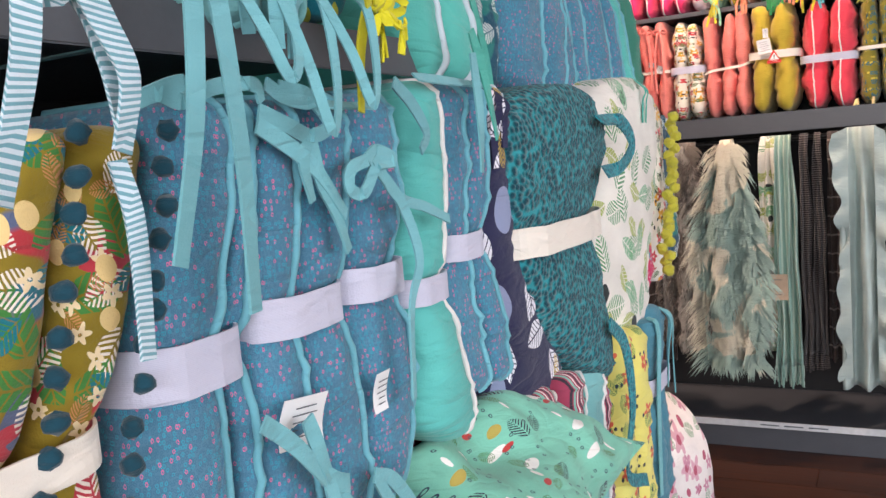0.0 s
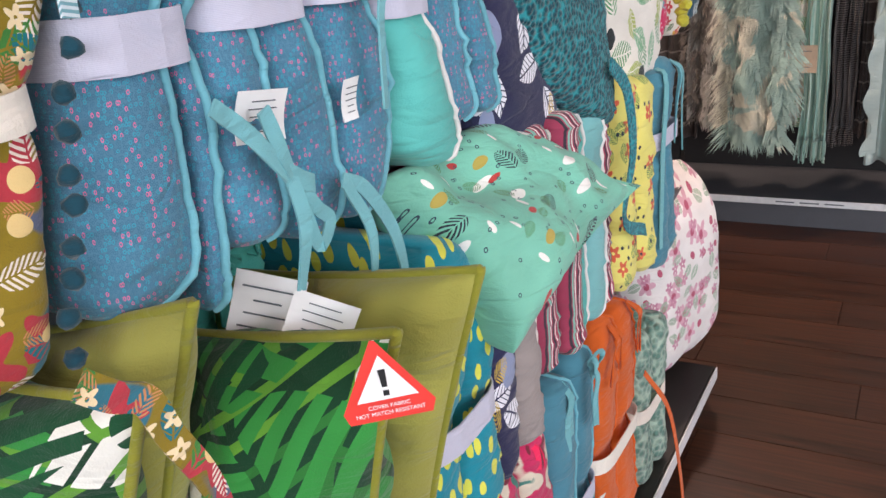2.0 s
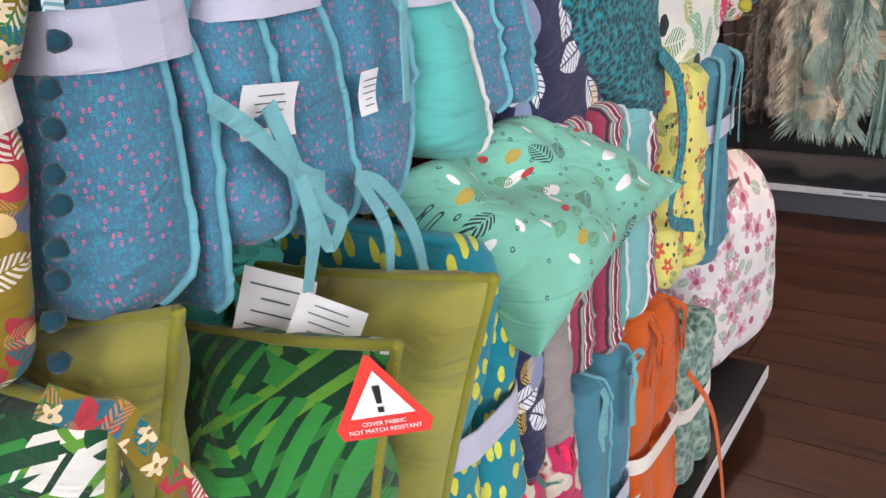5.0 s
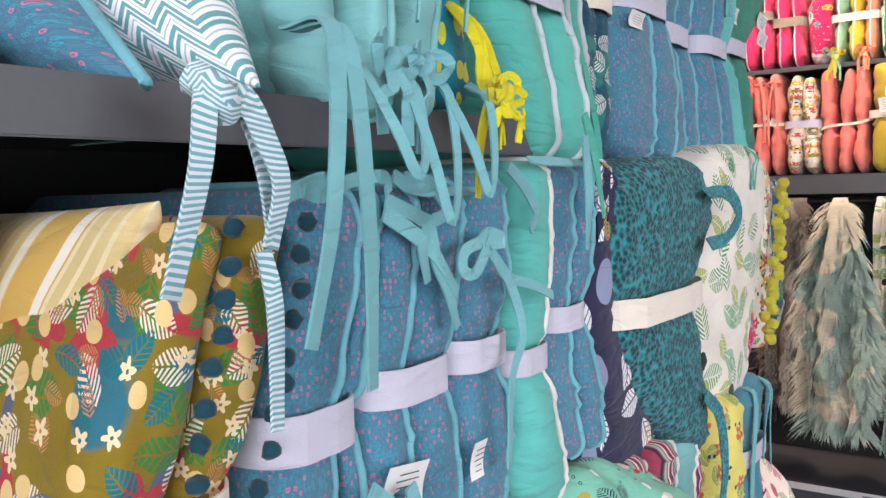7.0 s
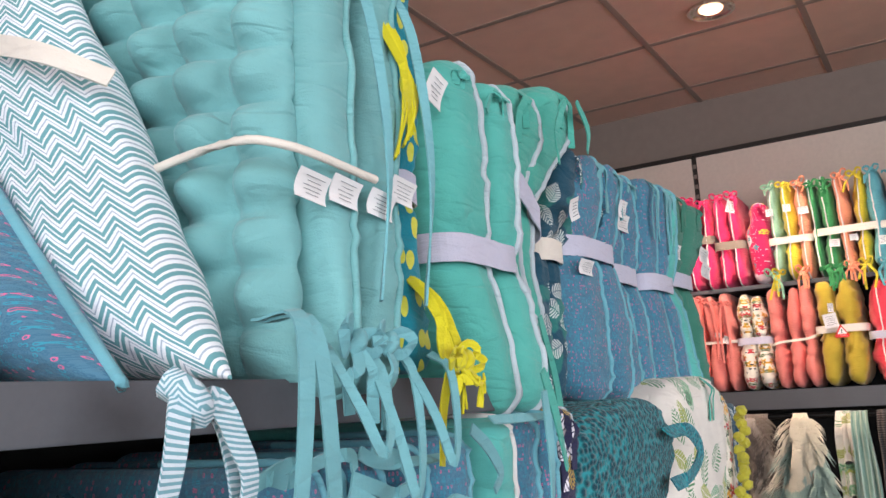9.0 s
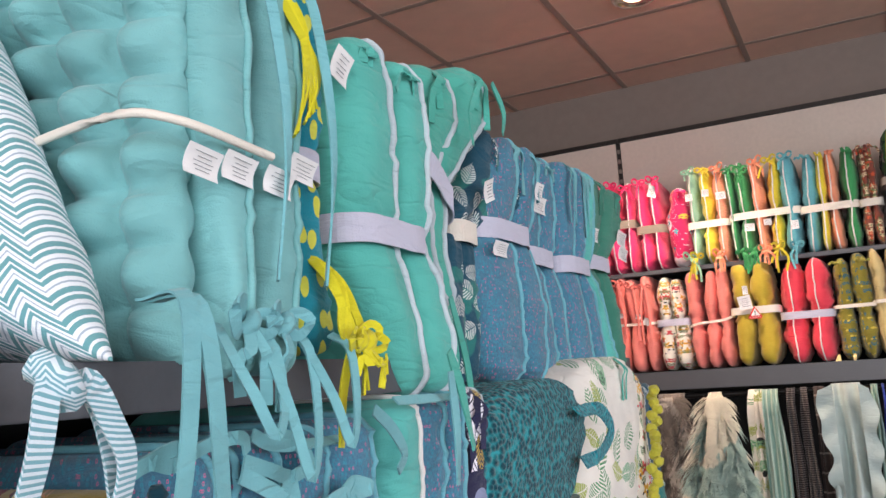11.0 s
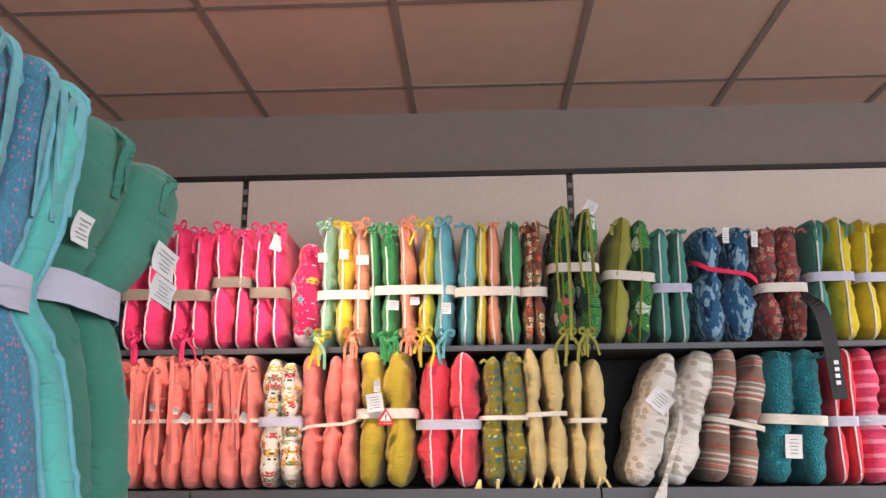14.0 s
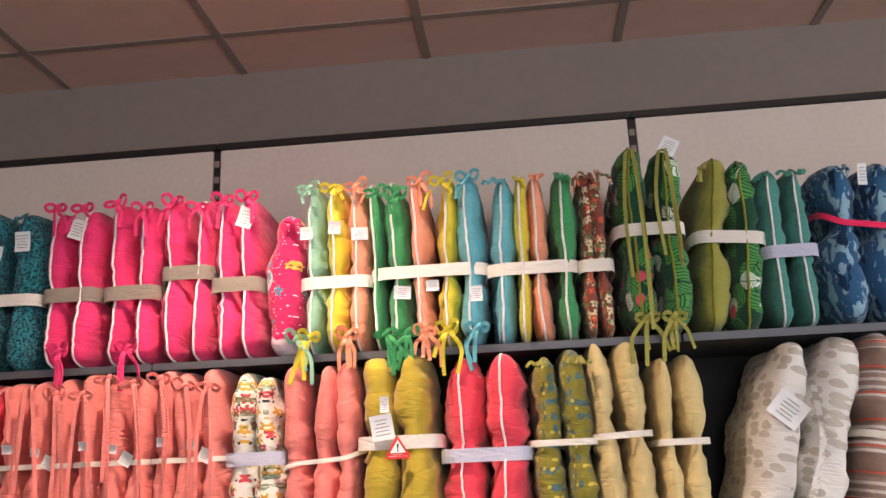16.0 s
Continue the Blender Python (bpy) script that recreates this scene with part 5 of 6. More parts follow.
def warning_tag(parent, m, s):
    """A red-edged triangle tag with an exclamation mark."""
    base = mesh_ob("warning_tag", [(0, 0, 0), (0.62 * s, 0, -1.0 * s), (0.55 * s, 0, -1.18 * s), (-0.58 * s, 0, -1.18 * s), (-0.64 * s, 0, -1.0 * s), (-0.06 * s, 0, 0.02 * s)], [(0, 5, 4, 3, 2, 1)], M["redink"], parent, False, m)
    base["label"] = "red and white triangular warning tag"
    e = -0.0012
    mesh_ob("white_field", [(0, e, -0.2 * s), (0.42 * s, e, -0.86 * s), (-0.42 * s, e, -0.86 * s)], [(0, 2, 1)], M["label"], base, False)
    mesh_ob("exclamation_bar", [(-0.05 * s, 2 * e, -0.4 * s), (0.05 * s, 2 * e, -0.4 * s), (0.035 * s, 2 * e, -0.66 * s), (-0.035 * s, 2 * e, -0.66 * s)], [(0, 3, 2, 1)], M["black"], base, False)
    mesh_ob("exclamation_dot", [(-0.04 * s, 2 * e, -0.71 * s), (0.04 * s, 2 * e, -0.71 * s), (0.04 * s, 2 * e, -0.79 * s), (-0.04 * s, 2 * e, -0.79 * s)], [(0, 3, 2, 1)], M["black"], base, False)
    for k, text in enumerate(("COVER FABRIC", "NOT MATCH RESISTANT")):
        cu = bpy.data.curves.new("lettering", "FONT")
        cu.body, cu.size, cu.align_x = text, 0.085 * s, "CENTER"
        me = bpy.data.meshes.new_from_object(bpy.data.objects.new("tmp_text", cu))
        me.materials.append(M["white_print"])
        ob = new("lettering", me)
        ob.parent = base
        ob.matrix_local = pose(0, 2 * e, -0.97 * s - 0.1 * s * k, 90)
    return base


warning_tag(pc, pc.matrix_basis.inverted() @ pose(-0.178, 0.520, 0.992, 0, -6, 32), 0.046)
soft_bundle("teal seat pads with yellow dots in a lilac band", [("dots", r, ()) for r in shares(((0.614, 0.673, 0.883), (0.697, 0.692, 0.869), (0.77, 0.712, 0.869), (0.879, 0.769, 0.895), (0.945, 0.745, 0.904)), (0, 0.55, 1))], -0.27, 0.42, band_z=0.755, pinch=0.15)
bundle("plain teal green seat pads behind the olive cushions", "L", (0.60, 0.66, 0.715), 0.602, 0.985, -0.44, "jade", None, None, depth=0.3, ties="jade", drop=0.05, bows=True)
slumped_cushion("mint cushion with a llama print flopped over the shelf edge", [(-0.24, 0.83, 0.818), (-0.225, 1.216, 0.88), (-0.40, 1.085, 1.0), (-0.36, 0.774, 1.0)], 0.12, "llama", None, 0.11, 0.03, [(-0.06, 0.17, 0.06, 0.7)])
bundle("taupe and navy seat pads under the llama cushion", "L", (0.88, 0.95, 1.03), 0.60, 0.80, -0.30, ["navybird", "taupe"], None, None, depth=0.3)
bundle("striped woven seat pads in plum and grey", "L", (1.04, 1.10, 1.16), 0.66, 1.0, -0.295, "candy", None, None, depth=0.3)
bundle("mint seat pads with pale piping and straps", "L", (1.165, 1.23, 1.29), 0.65, 0.985, -0.30, ["mint", "aqua"], "white_pipe", None, depth=0.3)
bundle("plum striped seat pad beside mint pads", "L", (1.295, 1.34), 0.65, 0.985, -0.31, "candy", None, None, depth=0.3)
bundle("yellow sprig print seat pads", "L", (1.345, 1.43, 1.51), 0.65, 0.99, -0.29, "yellowfl", None, None, depth=0.3)
bundle("aqua seat pads with many hanging ties", "L", (1.52, 1.60, 1.68), 0.62, 0.985, -0.29, "denim", None, "ribbon", 0.65, depth=0.3, ties="aqua_tie", drop=0.3)
bundle("pink patchwork seat pads with fringed edges", "L", (0.70, 0.80, 0.90), 0.124, 0.56, -0.335, "pinkfl", None, None, depth=0.4, ties="ribbon_pink", drop=0.2)
bundle("pink patchwork seat pads with fringed edges", "L", (0.91, 1.01, 1.11), 0.124, 0.56, -0.335, "pinkfl", None, None, depth=0.4, ties="ribbon_pink", drop=0.2)
bundle("dusty blue seat pads with aqua ties in a lilac band", "L", (1.12, 1.21, 1.30), 0.124, 0.59, -0.325, "denim", "aqua_pipe", "ribbon", 0.45, depth=0.38, ties="aqua_tie", drop=0.12, bows=True, labels=[(1.28, 0.31, 0.03, 0.05, 20)])
org = bundle("burnt orange seat pads tied with cream tape", "L", (1.31, 1.42, 1.53), 0.124, 0.59, -0.32, "orange", "orange", "ribbon_cream", 0.45, depth=0.38, ties="orange", drop=0.1)
tape_part("tie", org, [(0.09, -0.2, 0.3), (0.11, -0.24, 0.22), (0.12, -0.26, 0.08), (0.13, -0.27, -0.08)], 0.015, M["orange"], 14)
bundle("sage basket weave seat pads in a pale band", "L", (1.54, 1.63, 1.72), 0.124, 0.47, -0.32, "sageknit", None, "ribbon_cream", 0.5, depth=0.38)
pouf = cushion("big rose print floor cushion bulging past the shelf", "L", 2.06, -0.50, 0.125, 0.45, 0.50, 0.34, "floral", -15, 0, ear=0.07)
tag(pouf, (0.26, -0.05, 0.2), 0.05, 0.06, -80, bars=0)

# ---- far wall: upper row of seat pads ----
B, F = 1.787, 3.68
G1 = "seat pads on the far wall"


def far(label, lats, mats, pipe=None, band="ribbon_cream", waist=0.4, top=2.205, z0=B, front=F, **kw):
    return bundle(label, "B", lats, z0, top, front, mats, pipe, band, waist, group=G1, pipe_r=0.003, pinch=kw.pop("pinch", 0.42), ties=kw.pop("ties", "self"), drop=kw.pop("drop", 0.05), **kw)


for lat, wv in ((-1.17, 0.43), (-1.015, 0.42), (-0.868, 0.52), (-0.742, 0.43)):
    far("hot pink seat pads with white piping in a taupe band", (lat, lat + 0.072, lat + 0.14 if lat < -0.9 else lat + 0.122), "pink", "white_pipe", "ribbon_taupe", wv, 2.20, ties="pink", drop=0.07, bows=True, band_h=0.036, labels=[(lat + 0.1, 2.15, 0.04, 0.05, 20)] if lat in (-1.17, -0.742) else [])
far("hot pink blossom print seat pad with a ruffled edge", (-0.618, -0.522), "pinkflower", None, None, 0, 2.14, lean=3)
far("sage, yellow and peach seat pads tied in cream tape", (-0.52, -0.466, -0.406, -0.348), ["sage", "yellow", "peach"], "white_pipe", bows=True, ties="self", drop=0.05, labels=[(-0.5, 2.09, 0.03, 0.03, 0), (-0.43, 2.10, 0.03, 0.03, 5), (-0.37, 2.08, 0.04, 0.03, 0)])
far("green, peach, yellow and sky blue seat pads in pale tape", (-0.347, -0.314, -0.248, -0.198, -0.14, -0.072), ["green", "green", "peach", "yellow", "skyblue"], "white_pipe", waist=0.43, bows=True, ties="self", drop=0.07, labels=[(-0.27, 1.93, 0.04, 0.03, 5), (-0.2, 1.94, 0.03, 0.025, 0), (-0.1, 1.92, 0.03, 0.035, 0)])
far("sky blue, yellow, peach and green seat pads in pale tape", (-0.071, -0.008, 0.03, 0.081, 0.14), ["skyblue", "yellow", "peach", "green"], "white_pipe", waist=0.41, ties="self", drop=0.03)
far("small flower print seat pads in brown and cream", (0.143, 0.182, 0.222), "ditsy", None, "ribbon_cream", 0.4, ties="ditsy", drop=0.05)
mo = far("jungle leaf print seat pads with long olive ties", (0.232, 0.312, 0.39), "monstera", "olive_pipe", "ribbon_cream", 0.52, 2.24, z0=1.80, front=3.665, ties="olive", drop=0.36, labels=[(0.38, 2.24, 0.04, 0.04, 30)])
far("olive and jungle leaf seat pads in cream tape", (0.395, 0.475, 0.555), ["olive", "monstera"], "olive_pipe", waist=0.52, top=2.20, lean=5)
far("grey-green seat pads with white piping in pale tape", (0.56, 0.622, 0.685), "greenteal", "white_pipe", "ribbon", 0.45, 2.17, ties="darkgreen", drop=0.03)
far("blue batik print seat pads tied with pink tape", (0.69, 0.785, 0.885), "bluebatik", None, "ribbon_pink", 0.58, 2.17, tilt=-0.35, band_h=0.014, labels=[(0.78, 2.15, 0.02, 0.05, 0), (0.87, 2.14, 0.02, 0.05, 0)], lean=3)
far("maroon paisley print seat pads in pale tape", (0.895, 0.975, 1.05), "paisley", None, "ribbon_cream", 0.44, 2.17, ties="paisley", drop=0.05)
far("grey-green and yellow seat pads in a lilac band", (1.053, 1.118, 1.20), ["greenteal", "yellow"], "white_pipe", "ribbon", 0.5, 2.19, ties="darkgreen", drop=0.08)
far("yellow seat pads with white piping in a lilac band", (1.205, 1.27, 1.34), "yellow", "white_pipe", "ribbon", 0.5, 2.18, ties="yellow", drop=0.08)
for k, (mm, pp) in enumerate((("skyblue", "white_pipe"), ("peach", "white_pipe"), ("green", "white_pipe"))):
    far("plain cotton seat pads with white piping", (1.36 + 0.16 * k, 1.43 + 0.16 * k, 1.5 + 0.16 * k), mm, pp, "ribbon_cream", 0.45)
far("teal bobble knit seat pads in cream tape", (-1.36, -1.27, -1.18), "knit", None, "ribbon_cream", 0.42, 2.20, labels=[(-1.29, 2.10, 0.05, 0.05, 15), (-1.22, 2.13, 0.04, 0.05, 0)])
far("dark teal seat pads in lilac tape", (-1.56, -1.46, -1.37), "tealweave", None, "ribbon", 0.42, 2.17)
far("jade seat pads in lilac tape", (-1.78, -1.67, -1.57), "jade", None, "ribbon", 0.42, 2.17)

LOOSE = (("yellow", -0.49), ("peach", -0.40), ("green", -0.31), ("green", -0.26), ("peach", -0.22), ("yellow", -0.17), ("skyblue", -0.10), ("pink", -1.10), ("pink", -0.93), ("olive", 0.28), ("olive", 0.34), ("sage", -0.52))
for cloth_name, lat in LOOSE:
    knot_ends = empty("loose_tie", pose(lat, F - 0.004, B + 0.035), "tied cotton tape ends hanging over the shelf edge", "tie", "loose ties on the far wall")
    bow(knot_ends, (0, 0, 0), 0.026, 0.075, M[cloth_name], 0.009)
    tails(knot_ends, (0, 0, 0), 0.1, M[cloth_name], 2, 0.009, 0.04)

# ---- far wall: lower row ----
B2, F2 = 1.353, 3.665


def low(label, lats, mats, pipe=None, band="ribbon_cream", waist=0.42, top=1.765, front=F2, **kw):
    kw.setdefault("pinch", 0.4)
    return bundle(label, "B", lats, B2, top, front, mats, pipe, band, waist, group=G1, pipe_r=0.003, **kw)


for a in (-1.24, -1.055, -0.87):  # bundles with a tangle of tapes
    low("salmon pink seat pads with many loose ties", (a, a + 0.06, a + 0.12, a + 0.178), "salmon", None, "ribbon_cream", 0.5, ties="salmon", drop=0.3, band_h=0.012, labels=[(a + 0.04, 1.61, 0.025, 0.02, 0), (a + 0.11, 1.60, 0.022, 0.02, 10), (a + 0.15, 1.58, 0.03, 0.03, 30)], bows=True)
low("cream flower print seat pads in a lilac band", (-0.69, -0.622, -0.556), "multifl", None, "ribbon", 0.5, 1.755)
low("three slim salmon pink seat pads", (-0.555, -0.497, -0.44, -0.383), "salmon", None, "ribbon_cream", 0.45, 1.775, band_h=0.01, tilt=0.2)
mu = low("mustard chenille seat pads with a white label and warning tag", (-0.38, -0.293, -0.2), "mustard", None, "ribbon_cream", 0.52, 1.78, front=3.65, labels=[(-0.315, 1.675, 0.02, 0.035, 0), (-0.325, 1.635, 0.05, 0.055, -8)])
warning_tag(mu, pose(0.005, -0.20, 0.235, 0, 0, 0), 0.042)
low("coral red seat pads with white piping in a lilac band", (-0.193, -0.097, 0.0), "coral", "white_pipe", "ribbon", 0.45, 1.77)
low("olive bird print seat pads in cream tape", (0.002, 0.077, 0.148), "owl", None, "ribbon_cream", 0.5, 1.765, band_h=0.014, ties="olive", drop=0.02)
cr = low("wheat coloured seat pads in cream tape", (0.15, 0.21, 0.275), "wheat", None, "ribbon_cream", 0.5, 1.785, band_h=0.014, lean=-2)
low("wheat coloured seat pads with trailing ties", (0.28, 0.325, 0.388), "wheat", None, "ribbon_cream", 0.5, 1.745, band_h=0.014)
for lat in (-0.005, 0.05, 0.17, 0.23, 0.3, 0.36):
    tails(cr, (lat - 0.21, -0.17, 0.03), 0.1, M["wheat"], 2, 0.009)
li = low("linen ikat cushions leaning on the shelf", (0.43, 0.52), "ikat", None, None, 0, 1.775, front=3.635, lean=17, name="cushion", category="cushion", labels=[(0.48, 1.64, 0.07, 0.06, 25)])
low("linen ikat cushions leaning on the shelf", (0.535, 0.635), "ikat", None, None, 0, 1.775, lean=16, name="cushion", category="cushion")
for k in range(3):
    tape_part("tie", li, [(0.03, -0.2, 0.32), (0.06, -0.22, 0.2), (0.05, -0.225, 0.05), (0.02 + 0.03 * k, -0.22, -0.1)], 0.012, M["ikat"], 14)
low("taupe striped seat pads leaning in cream tape", (0.665, 0.745, 0.83), "taupestripe", None, "ribbon_cream", 0.45, 1.765, lean=12, band_h=0.016)
low("teal honeycomb weave seat pads in cream tape", (0.85, 0.955, 1.05), "tealweave", None, "ribbon_cream", 0.46, 1.77, lean=3, labels=[(0.93, 1.5, 0.05, 0.07, 0)], ties="tealweave", drop=0.02)
low("rose pink seat pads with white piping", (1.058, 1.105, 1.148), "coral", "white_pipe", "ribbon", 0.45, 1.765)
low("rose striped seat pads in a lilac band", (1.15, 1.245, 1.34), "rose", None, "ribbon", 0.45, 1.77)
for k, mm in enumerate(("mustard", "peach", "wheat")):
    low("plain cotton seat pads in cream tape", (1.36 + 0.16 * k, 1.43 + 0.16 * k, 1.5 + 0.16 * k), mm, None, "ribbon_cream", 0.45)
for k, mm in enumerate(("coral", "pink", "salmon")):
    low("plain cotton seat pads in cream tape", (-1.40 - 0.16 * k, -1.33 - 0.16 * k, -1.25 - 0.16 * k), mm, None, "ribbon_cream", 0.45)
# black carrier strap with white lettering shown as bars
st = empty("black_strap", pose(1.06, 3.63, 1.86), "black nylon strap with white lettering hanging over the pads", "strap")
tape_part("tape", st, [(-0.05, 0.02, 0.06), (-0.02, -0.01, 0.02), (0.0, -0.015, -0.08), (0.012, -0.015, -0.26)], 0.045, M["black"], 16, (1, 0, 0), 0.002)
for k in range(4):
    mesh_ob("print_line", [(0.002, -0.021, -0.145 - 0.02 * k), (0.016, -0.021, -0.145 - 0.02 * k), (0.016, -0.021, -0.157 - 0.02 * k), (0.002, -0.021, -0.157 - 0.02 * k)], [(0, 1, 2, 3)], M["white_print"], st, False)

# ---- far wall: hanging throws and scarves ----
M["throw_sage"] = fabric("sage_throw", "8fb0a3", [("stripe", 60, 0.3, "b9cdbf")], weave=260, bump=0.5)
M["throw_dark"] = fabric("dark_throw", "2e2a2b", [("check", 120, 0.3, "7d7470", (1, 1, 1), 2)], weave=260, bump=0.5)
M["throw_brown"] = fabric("brown_throw", "4a3f3b", [("stripe", 14, 0.1, "8a7f78", (1, 1, 1), 2)], weave=260, bump=0.5)
M["throw_grey"] = fabric("pale_grey_throw", "b3c2bd", weave=300, bump=0.4)
M["throw_blue"] = fabric("royal_blue_throw", "2b3f9a", weave=300)
M["throw_teal"] = fabric("dark_teal_throw", "23594f", weave=300)
M["throw_olive"] = fabric("olive_throw", "7f8a2f", weave=300)
M["throw_tan"] = fabric("tan_throw", "a99a7c", weave=300)
M["throw_stripe"] = fabric("blue_white_knit_stripe", "c9c6d2", [("stripe", 62, 0.5, "3a3d5c", (1, 1, 1), 2)], weave=300)
M["throw_yellow"] = fabric("yellow_throw", "e0a92f", [("stripe", 30, 0.15, "f1dfae"), ("stripe", 26, 0.15, "c78a1c", (1, 1, 1), 2)], weave=300)
M["throw_cream"] = fabric("cream_throw", "d6cdbb", weave=300)
M["fur"] = fabric("sage_faux_fur", "a8c0b5", [("blot", 6, 0.52, "ddd8c4"), ("blot", 5, 0.68, "7a6a58")], weave=200, bump=0.8)
M["fur_dark"] = fabric("brown_faux_fur", "7d746b", [("blot", 5, 0.5, "aaa39a")], weave=200, bump=0.8)


def throw(label, x0, x1, z0, z1, y, mat_name, folds=3, deep=0.03, fringe=0.0, name="throw", flare=1.0, peak=0.62, ruffle=False, fur=0, fur_len=0.05):
    """A throw folded over the rail: a front and a back leaf with folds."""
    w, cx = x1 - x0, (x0 + x1) / 2
    top = empty(name, pose(cx, y, z0), label, "throw", "throws on the rail")
    nx, nz, seed = 34, 36, RNG.uniform(0, 50)
    h = z1 - z0
    verts, faces = [], []
    for j in range(nz + 1):
        t = j / nz
        spread = peak + (1 - peak) * min(1, (1 - t) * 2) if t > 0.5 else 1.0 * (1 + (flare - 1) * (1 - 2 * t))
        for i in range(nx + 1):
            u = i / nx * 2 - 1
            ph = u * folds * math.pi
            yy = -deep * (0.35 + 0.65 * (1 - t)) * math.sin(ph + seed) - 0.5 * deep * noise.noise(Vector((u * 2.2 + seed, t * 3, 0)))
            bend = 0.05 * max(0, (t - 0.9) / 0.1) ** 2
            xx = u * w / 2 * spread + 0.012 * noise.noise(Vector((u * 2, t * 4 + seed, 3)))
            verts.append((xx, yy + bend, h * t + 0.012 * noise.noise(Vector((u * 3, seed, 1))) * (1 - t)))
    for j in range(nz):
        for i in range(nx):
            a = j * (nx + 1) + i
            faces.append((a, a + 1, a + nx + 2, a + nx + 1))
    # thickness: a second leaf behind, closed round the rim
    n = len(verts)
    verts += [(x, yv + 0.012 + 0.05 * (1 - zv / h) * 0.6, zv) for x, yv, zv in verts]
    faces += [tuple(n + k for k in f[::-1]) for f in faces]
    rim = [i for i in range(nx + 1)] + [j * (nx + 1) + nx for j in range(1, nz + 1)] + [nz * (nx + 1) + i for i in range(nx - 1, -1, -1)] + [j * (nx + 1) for j in range(nz - 1, 0, -1)]
    for a, b in zip(rim, rim[1:] + rim[:1]):
        faces.append((b, a, n + a, n + b))
    mesh_ob("cloth", verts, faces, M[mat_name], top)
    if fringe:
        fv, ff = [], []
        for i in range(0, nx + 1):
            p = Vector(verts[i])
            q = [p, p + Vector((RNG.uniform(-0.004, 0.004), -0.002, -fringe * 0.5)), p + Vector((RNG.uniform(-0.008, 0.008), 0, -fringe * RNG.uniform(0.8, 1.1)))]
            v, f = tube(q, 0.0028, 5)
            ff += [tuple(k + len(fv) for k in g) for g in f]
            fv += v
        tagged(mesh_ob("fringe", fv, ff, M[mat_name], top), kind="stuff")
    if ruffle:
        for s in (-1, 1):
            rv, rf = [], []
            for j in range(70):
                t = j / 69
                for k in range(5):
                    o = k / 4
                    rv.append((s * w / 2 * 0.55 + s * o * 0.05 * (0.7 + 0.9 * noise.noise(Vector((t * 9, s * 3, o * 0.3)))), -0.02 - o * 0.05 * noise.noise(Vector((t * 11, s * 5, 2))) - 0.015, h * (1 - t * 0.95) - o * 0.02))
            for j in range(69):
                for k in range(4):
                    a = j * 5 + k
                    rf.append((a, a + 1, a + 6, a + 5))
            mesh_ob("ruffle", rv, rf, M[mat_name], top)
    if fur:
        fv, ff = [], []
        for _ in range(fur):
            j, i = RNG.randrange(nz), RNG.randrange(nx + 1)
            p = Vector(verts[j * (nx + 1) + i]) + Vector((RNG.uniform(-0.012, 0.012), -0.002, RNG.uniform(-0.01, 0.01)))
            L = fur_len * RNG.uniform(0.6, 1.2)
            swirl = noise.noise(p * 14 + Vector((seed, 0, 0)))
            sx = 0.9 * swirl + (0.8 if i > nx - 3 else -0.8 if i < 3 else 0)
            q = p + Vector((sx * L * 0.6, -L * 0.55, -L * 0.35))
            e = q + Vector((sx * L * 0.5, -L * 0.05, -L * 0.6))
            wv = Vector((0.0030, 0, 0.001))
            k = len(fv)
            fv += [p - wv, p + wv, q + wv * 0.7, q - wv * 0.7, e]
            ff += [(k, k + 1, k + 2, k + 3), (k + 3, k + 2, k + 4)]
        tagged(mesh_ob("fur_coat", fv, ff, M[mat_name], top), kind="stuff")
    return top


R = 1.262
throw("long shaggy sage and cream faux fur throw", -0.575, -0.335, 0.40, R, 3.47, "fur", 2, 0.05, name="fur_throw", fur=9000, fur_len=0.06, flare=0.8, peak=0.2)
throw("grey-brown faux fur throw beside a shaggy one", -0.72, -0.55, 0.45, R, 3.53, "fur_dark", 2, 0.04, name="fur_throw", fur=4000, fur_len=0.035)
throw("dark woven throw with folded layers", -0.86, -0.70, 0.36, R, 3.58, "throw_brown", 3)
throw("patterned brown throw in the corner", -1.05, -0.87, 0.36, R, 3.58, "throw_dark", 3)
throw("cream and green leaf print throw", -0.36, -0.28, 0.42, R, 3.58, "botanic", 2)
ob = throw("sage striped throw with a fringe", -0.30, -0.21, 0.38, R, 3.52, "throw_sage", 3, 0.025, 0.08)
tag(ob, (-0.04, -0.05, 0.36), 0.09, 0.1, 0, M["kraft"], 2, "kraft_tag")
throw("black and grey herringbone scarf with a fringe", -0.205, -0.165, 0.42, R, 3.53, "throw_dark", 2, 0.02, 0.06, "scarf")
throw("black and grey herringbone scarf with a fringe", -0.16, -0.12, 0.42, R, 3.54, "throw_dark", 2, 0.02, 0.06, "scarf")
throw("dark brown striped scarf with a fringe", -0.115, -0.06, 0.45, R, 3.57, "throw_brown", 2, 0.02, 0.06, "scarf")
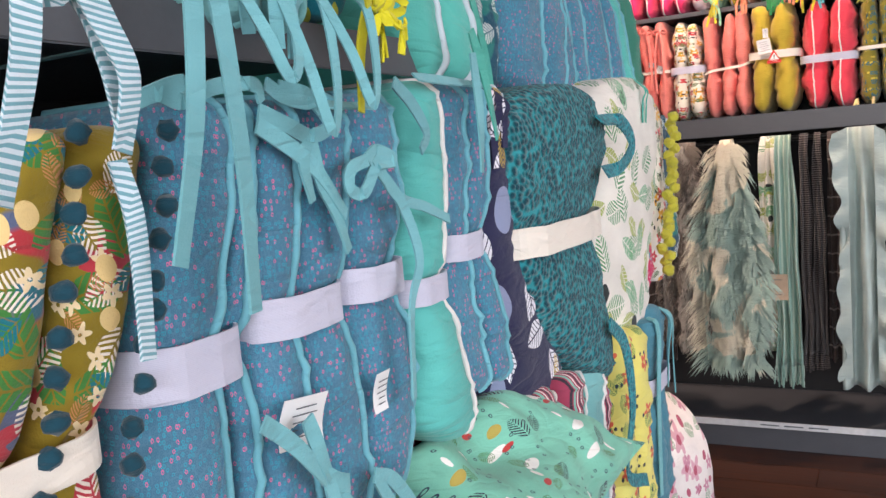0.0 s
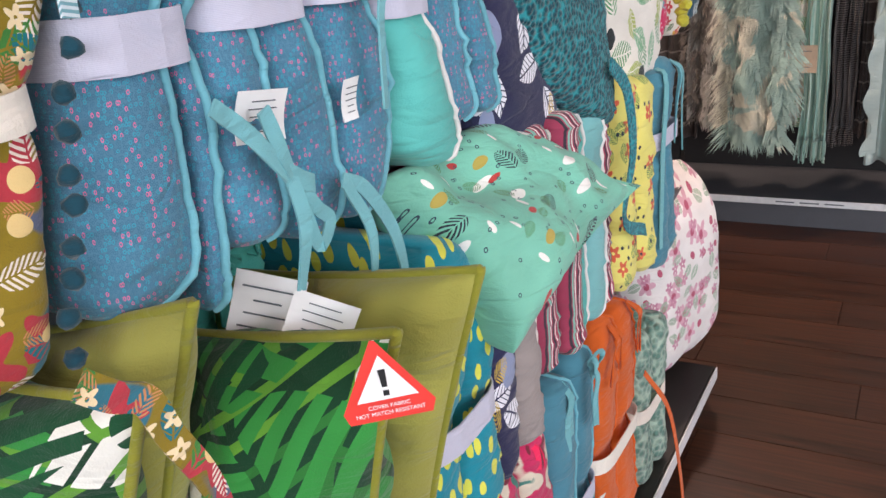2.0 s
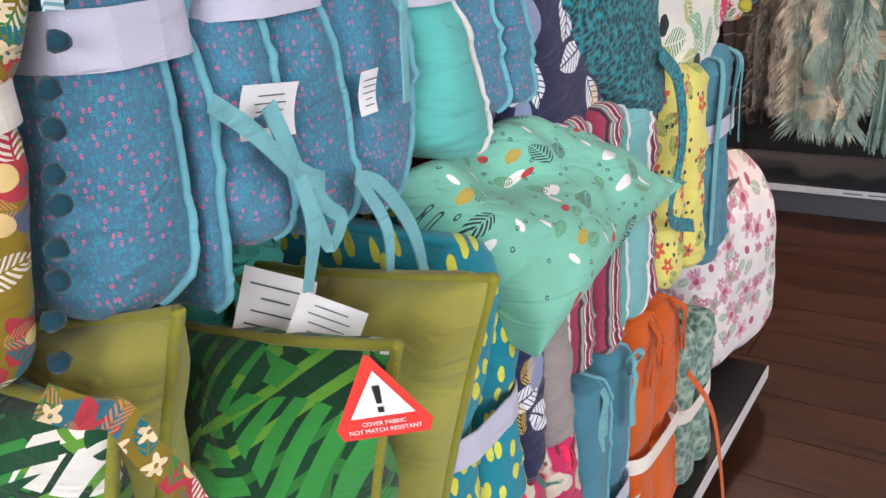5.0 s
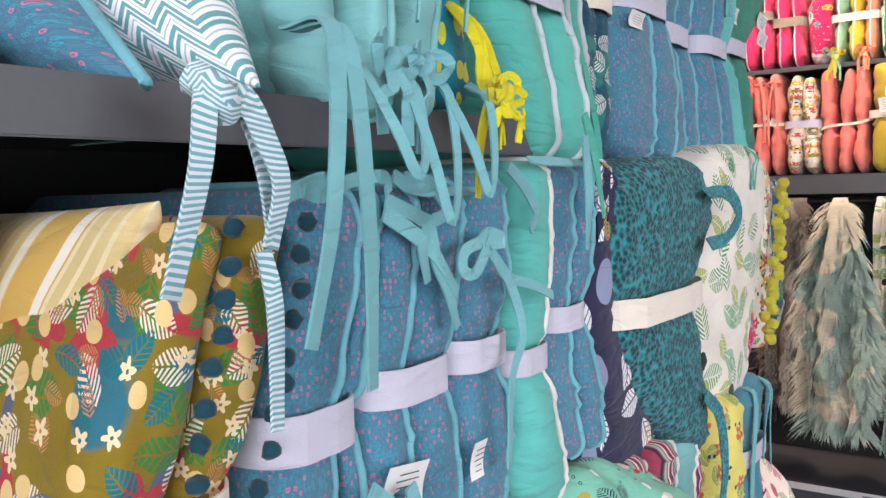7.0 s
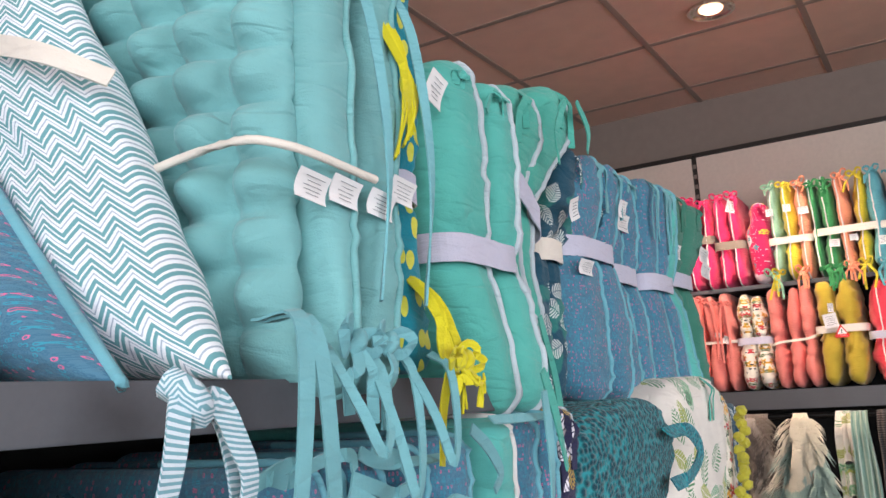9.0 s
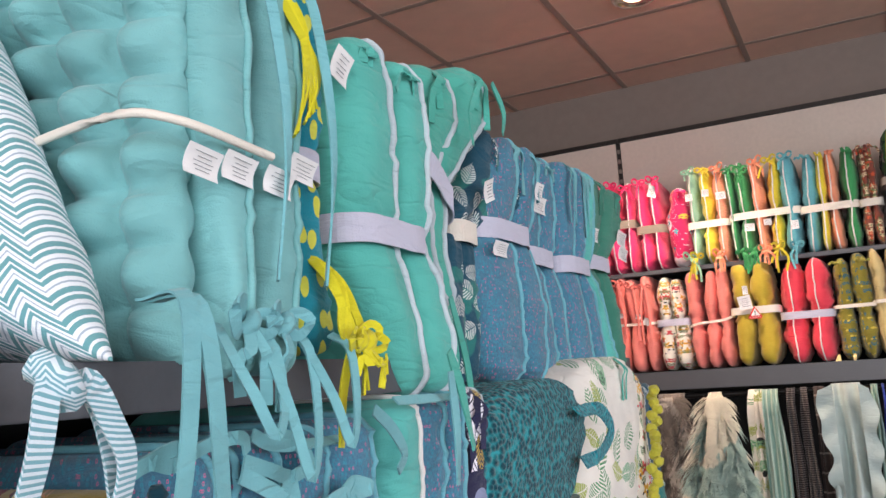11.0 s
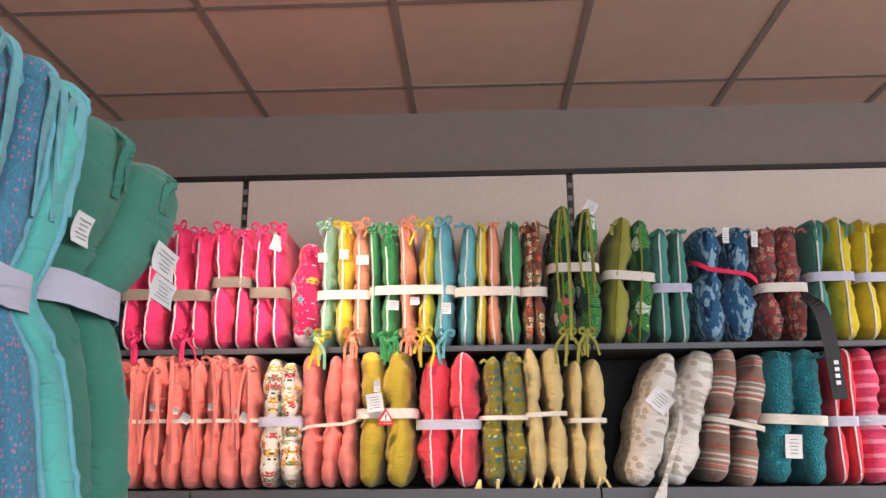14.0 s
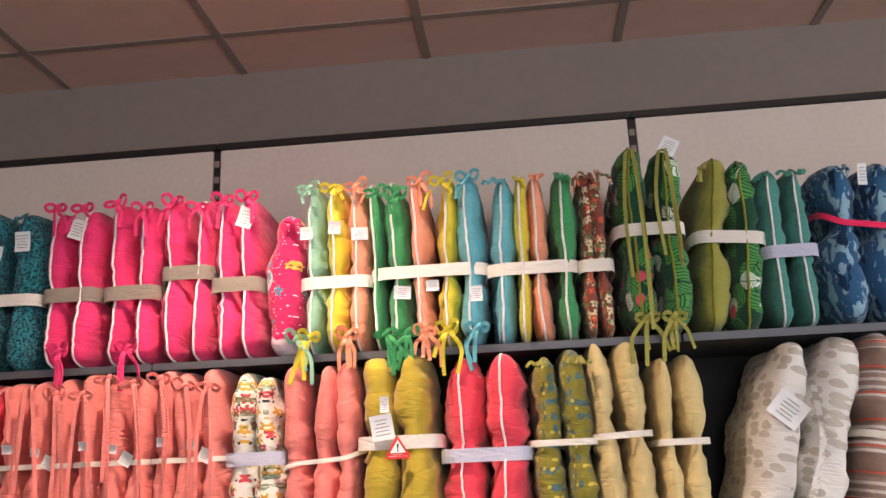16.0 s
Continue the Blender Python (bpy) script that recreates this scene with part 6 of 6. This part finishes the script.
throw("pale grey throw with ruffled edges", -0.07, 0.085, 0.31, R + 0.01, 3.48, "throw_grey", 2, 0.04, ruffle=True)
throw("grey-green throw folded on the rail", 0.085, 0.12, 0.36, R, 3.55, "throw_sage", 2)
for k in range(3):
    throw("royal blue throw folded on the rail", 0.118 + 0.022 * k, 0.14 + 0.022 * k, 0.36, R, 3.56, "throw_blue", 1, 0.015)
throw("blue and white striped knit throw", 0.195, 0.45, 0.34, R + 0.005, 3.48, "throw_stripe", 3, 0.045, flare=1.1)
throw("dark teal throw folded on the rail", 0.43, 0.515, 0.36, R, 3.56, "throw_teal", 2)
throw("olive throw folded on the rail", 0.515, 0.575, 0.36, R, 3.56, "throw_olive", 2)
throw("tan throw folded on the rail", 0.58, 0.675, 0.36, R, 3.56, "throw_tan", 2)
throw("yellow checked throw folded over others", 0.65, 0.83, 1.02, R + 0.02, 3.46, "throw_yellow", 2, 0.05)
throw("cream throw folded on the rail", 0.80, 0.90, 0.36, R, 3.56, "throw_cream", 2)
for k, mm in enumerate(("throw_sage", "throw_brown", "throw_tan", "throw_grey", "throw_teal")):
    throw("plain throw folded on the rail", 0.91 + 0.12 * k, 1.02 + 0.12 * k, 0.36, R, 3.56, mm, 2)

# ---- floor ----
floor = structure("floor", box(X0 - 0.15, X1 + 0.15, Y0 - 0.15, Y1 + 0.15, -0.12, -0.006), M["joint"], "brown walnut plank floor")
PW, PL = 0.178, 1.22
plank_me = {}


def plank_mesh(length):
    key = round(length, 2)
    if key not in plank_me:
        bm = box(0, length - 0.0015, 0, PW - 0.0015, -0.0055, 0.0, 0.0012)
        me = bpy.data.meshes.new("plank")
        bm.to_mesh(me)
        bm.free()
        me.materials.append(M["wood"])
        plank_me[key] = me
    return plank_me[key]


row_i = 0
yy = Y0
while yy < Y1 - PW:
    xx = X0 - (row_i * 0.437) % PL
    while xx < X1:
        a, b = max(xx, X0), min(xx + PL, X1)
        if b - a > 0.05:
            ob = new("plank", plank_mesh(b - a))
            ob.parent = floor
            ob.location = (a, yy, 0)
        xx += PL
    yy += PW
    row_i += 1
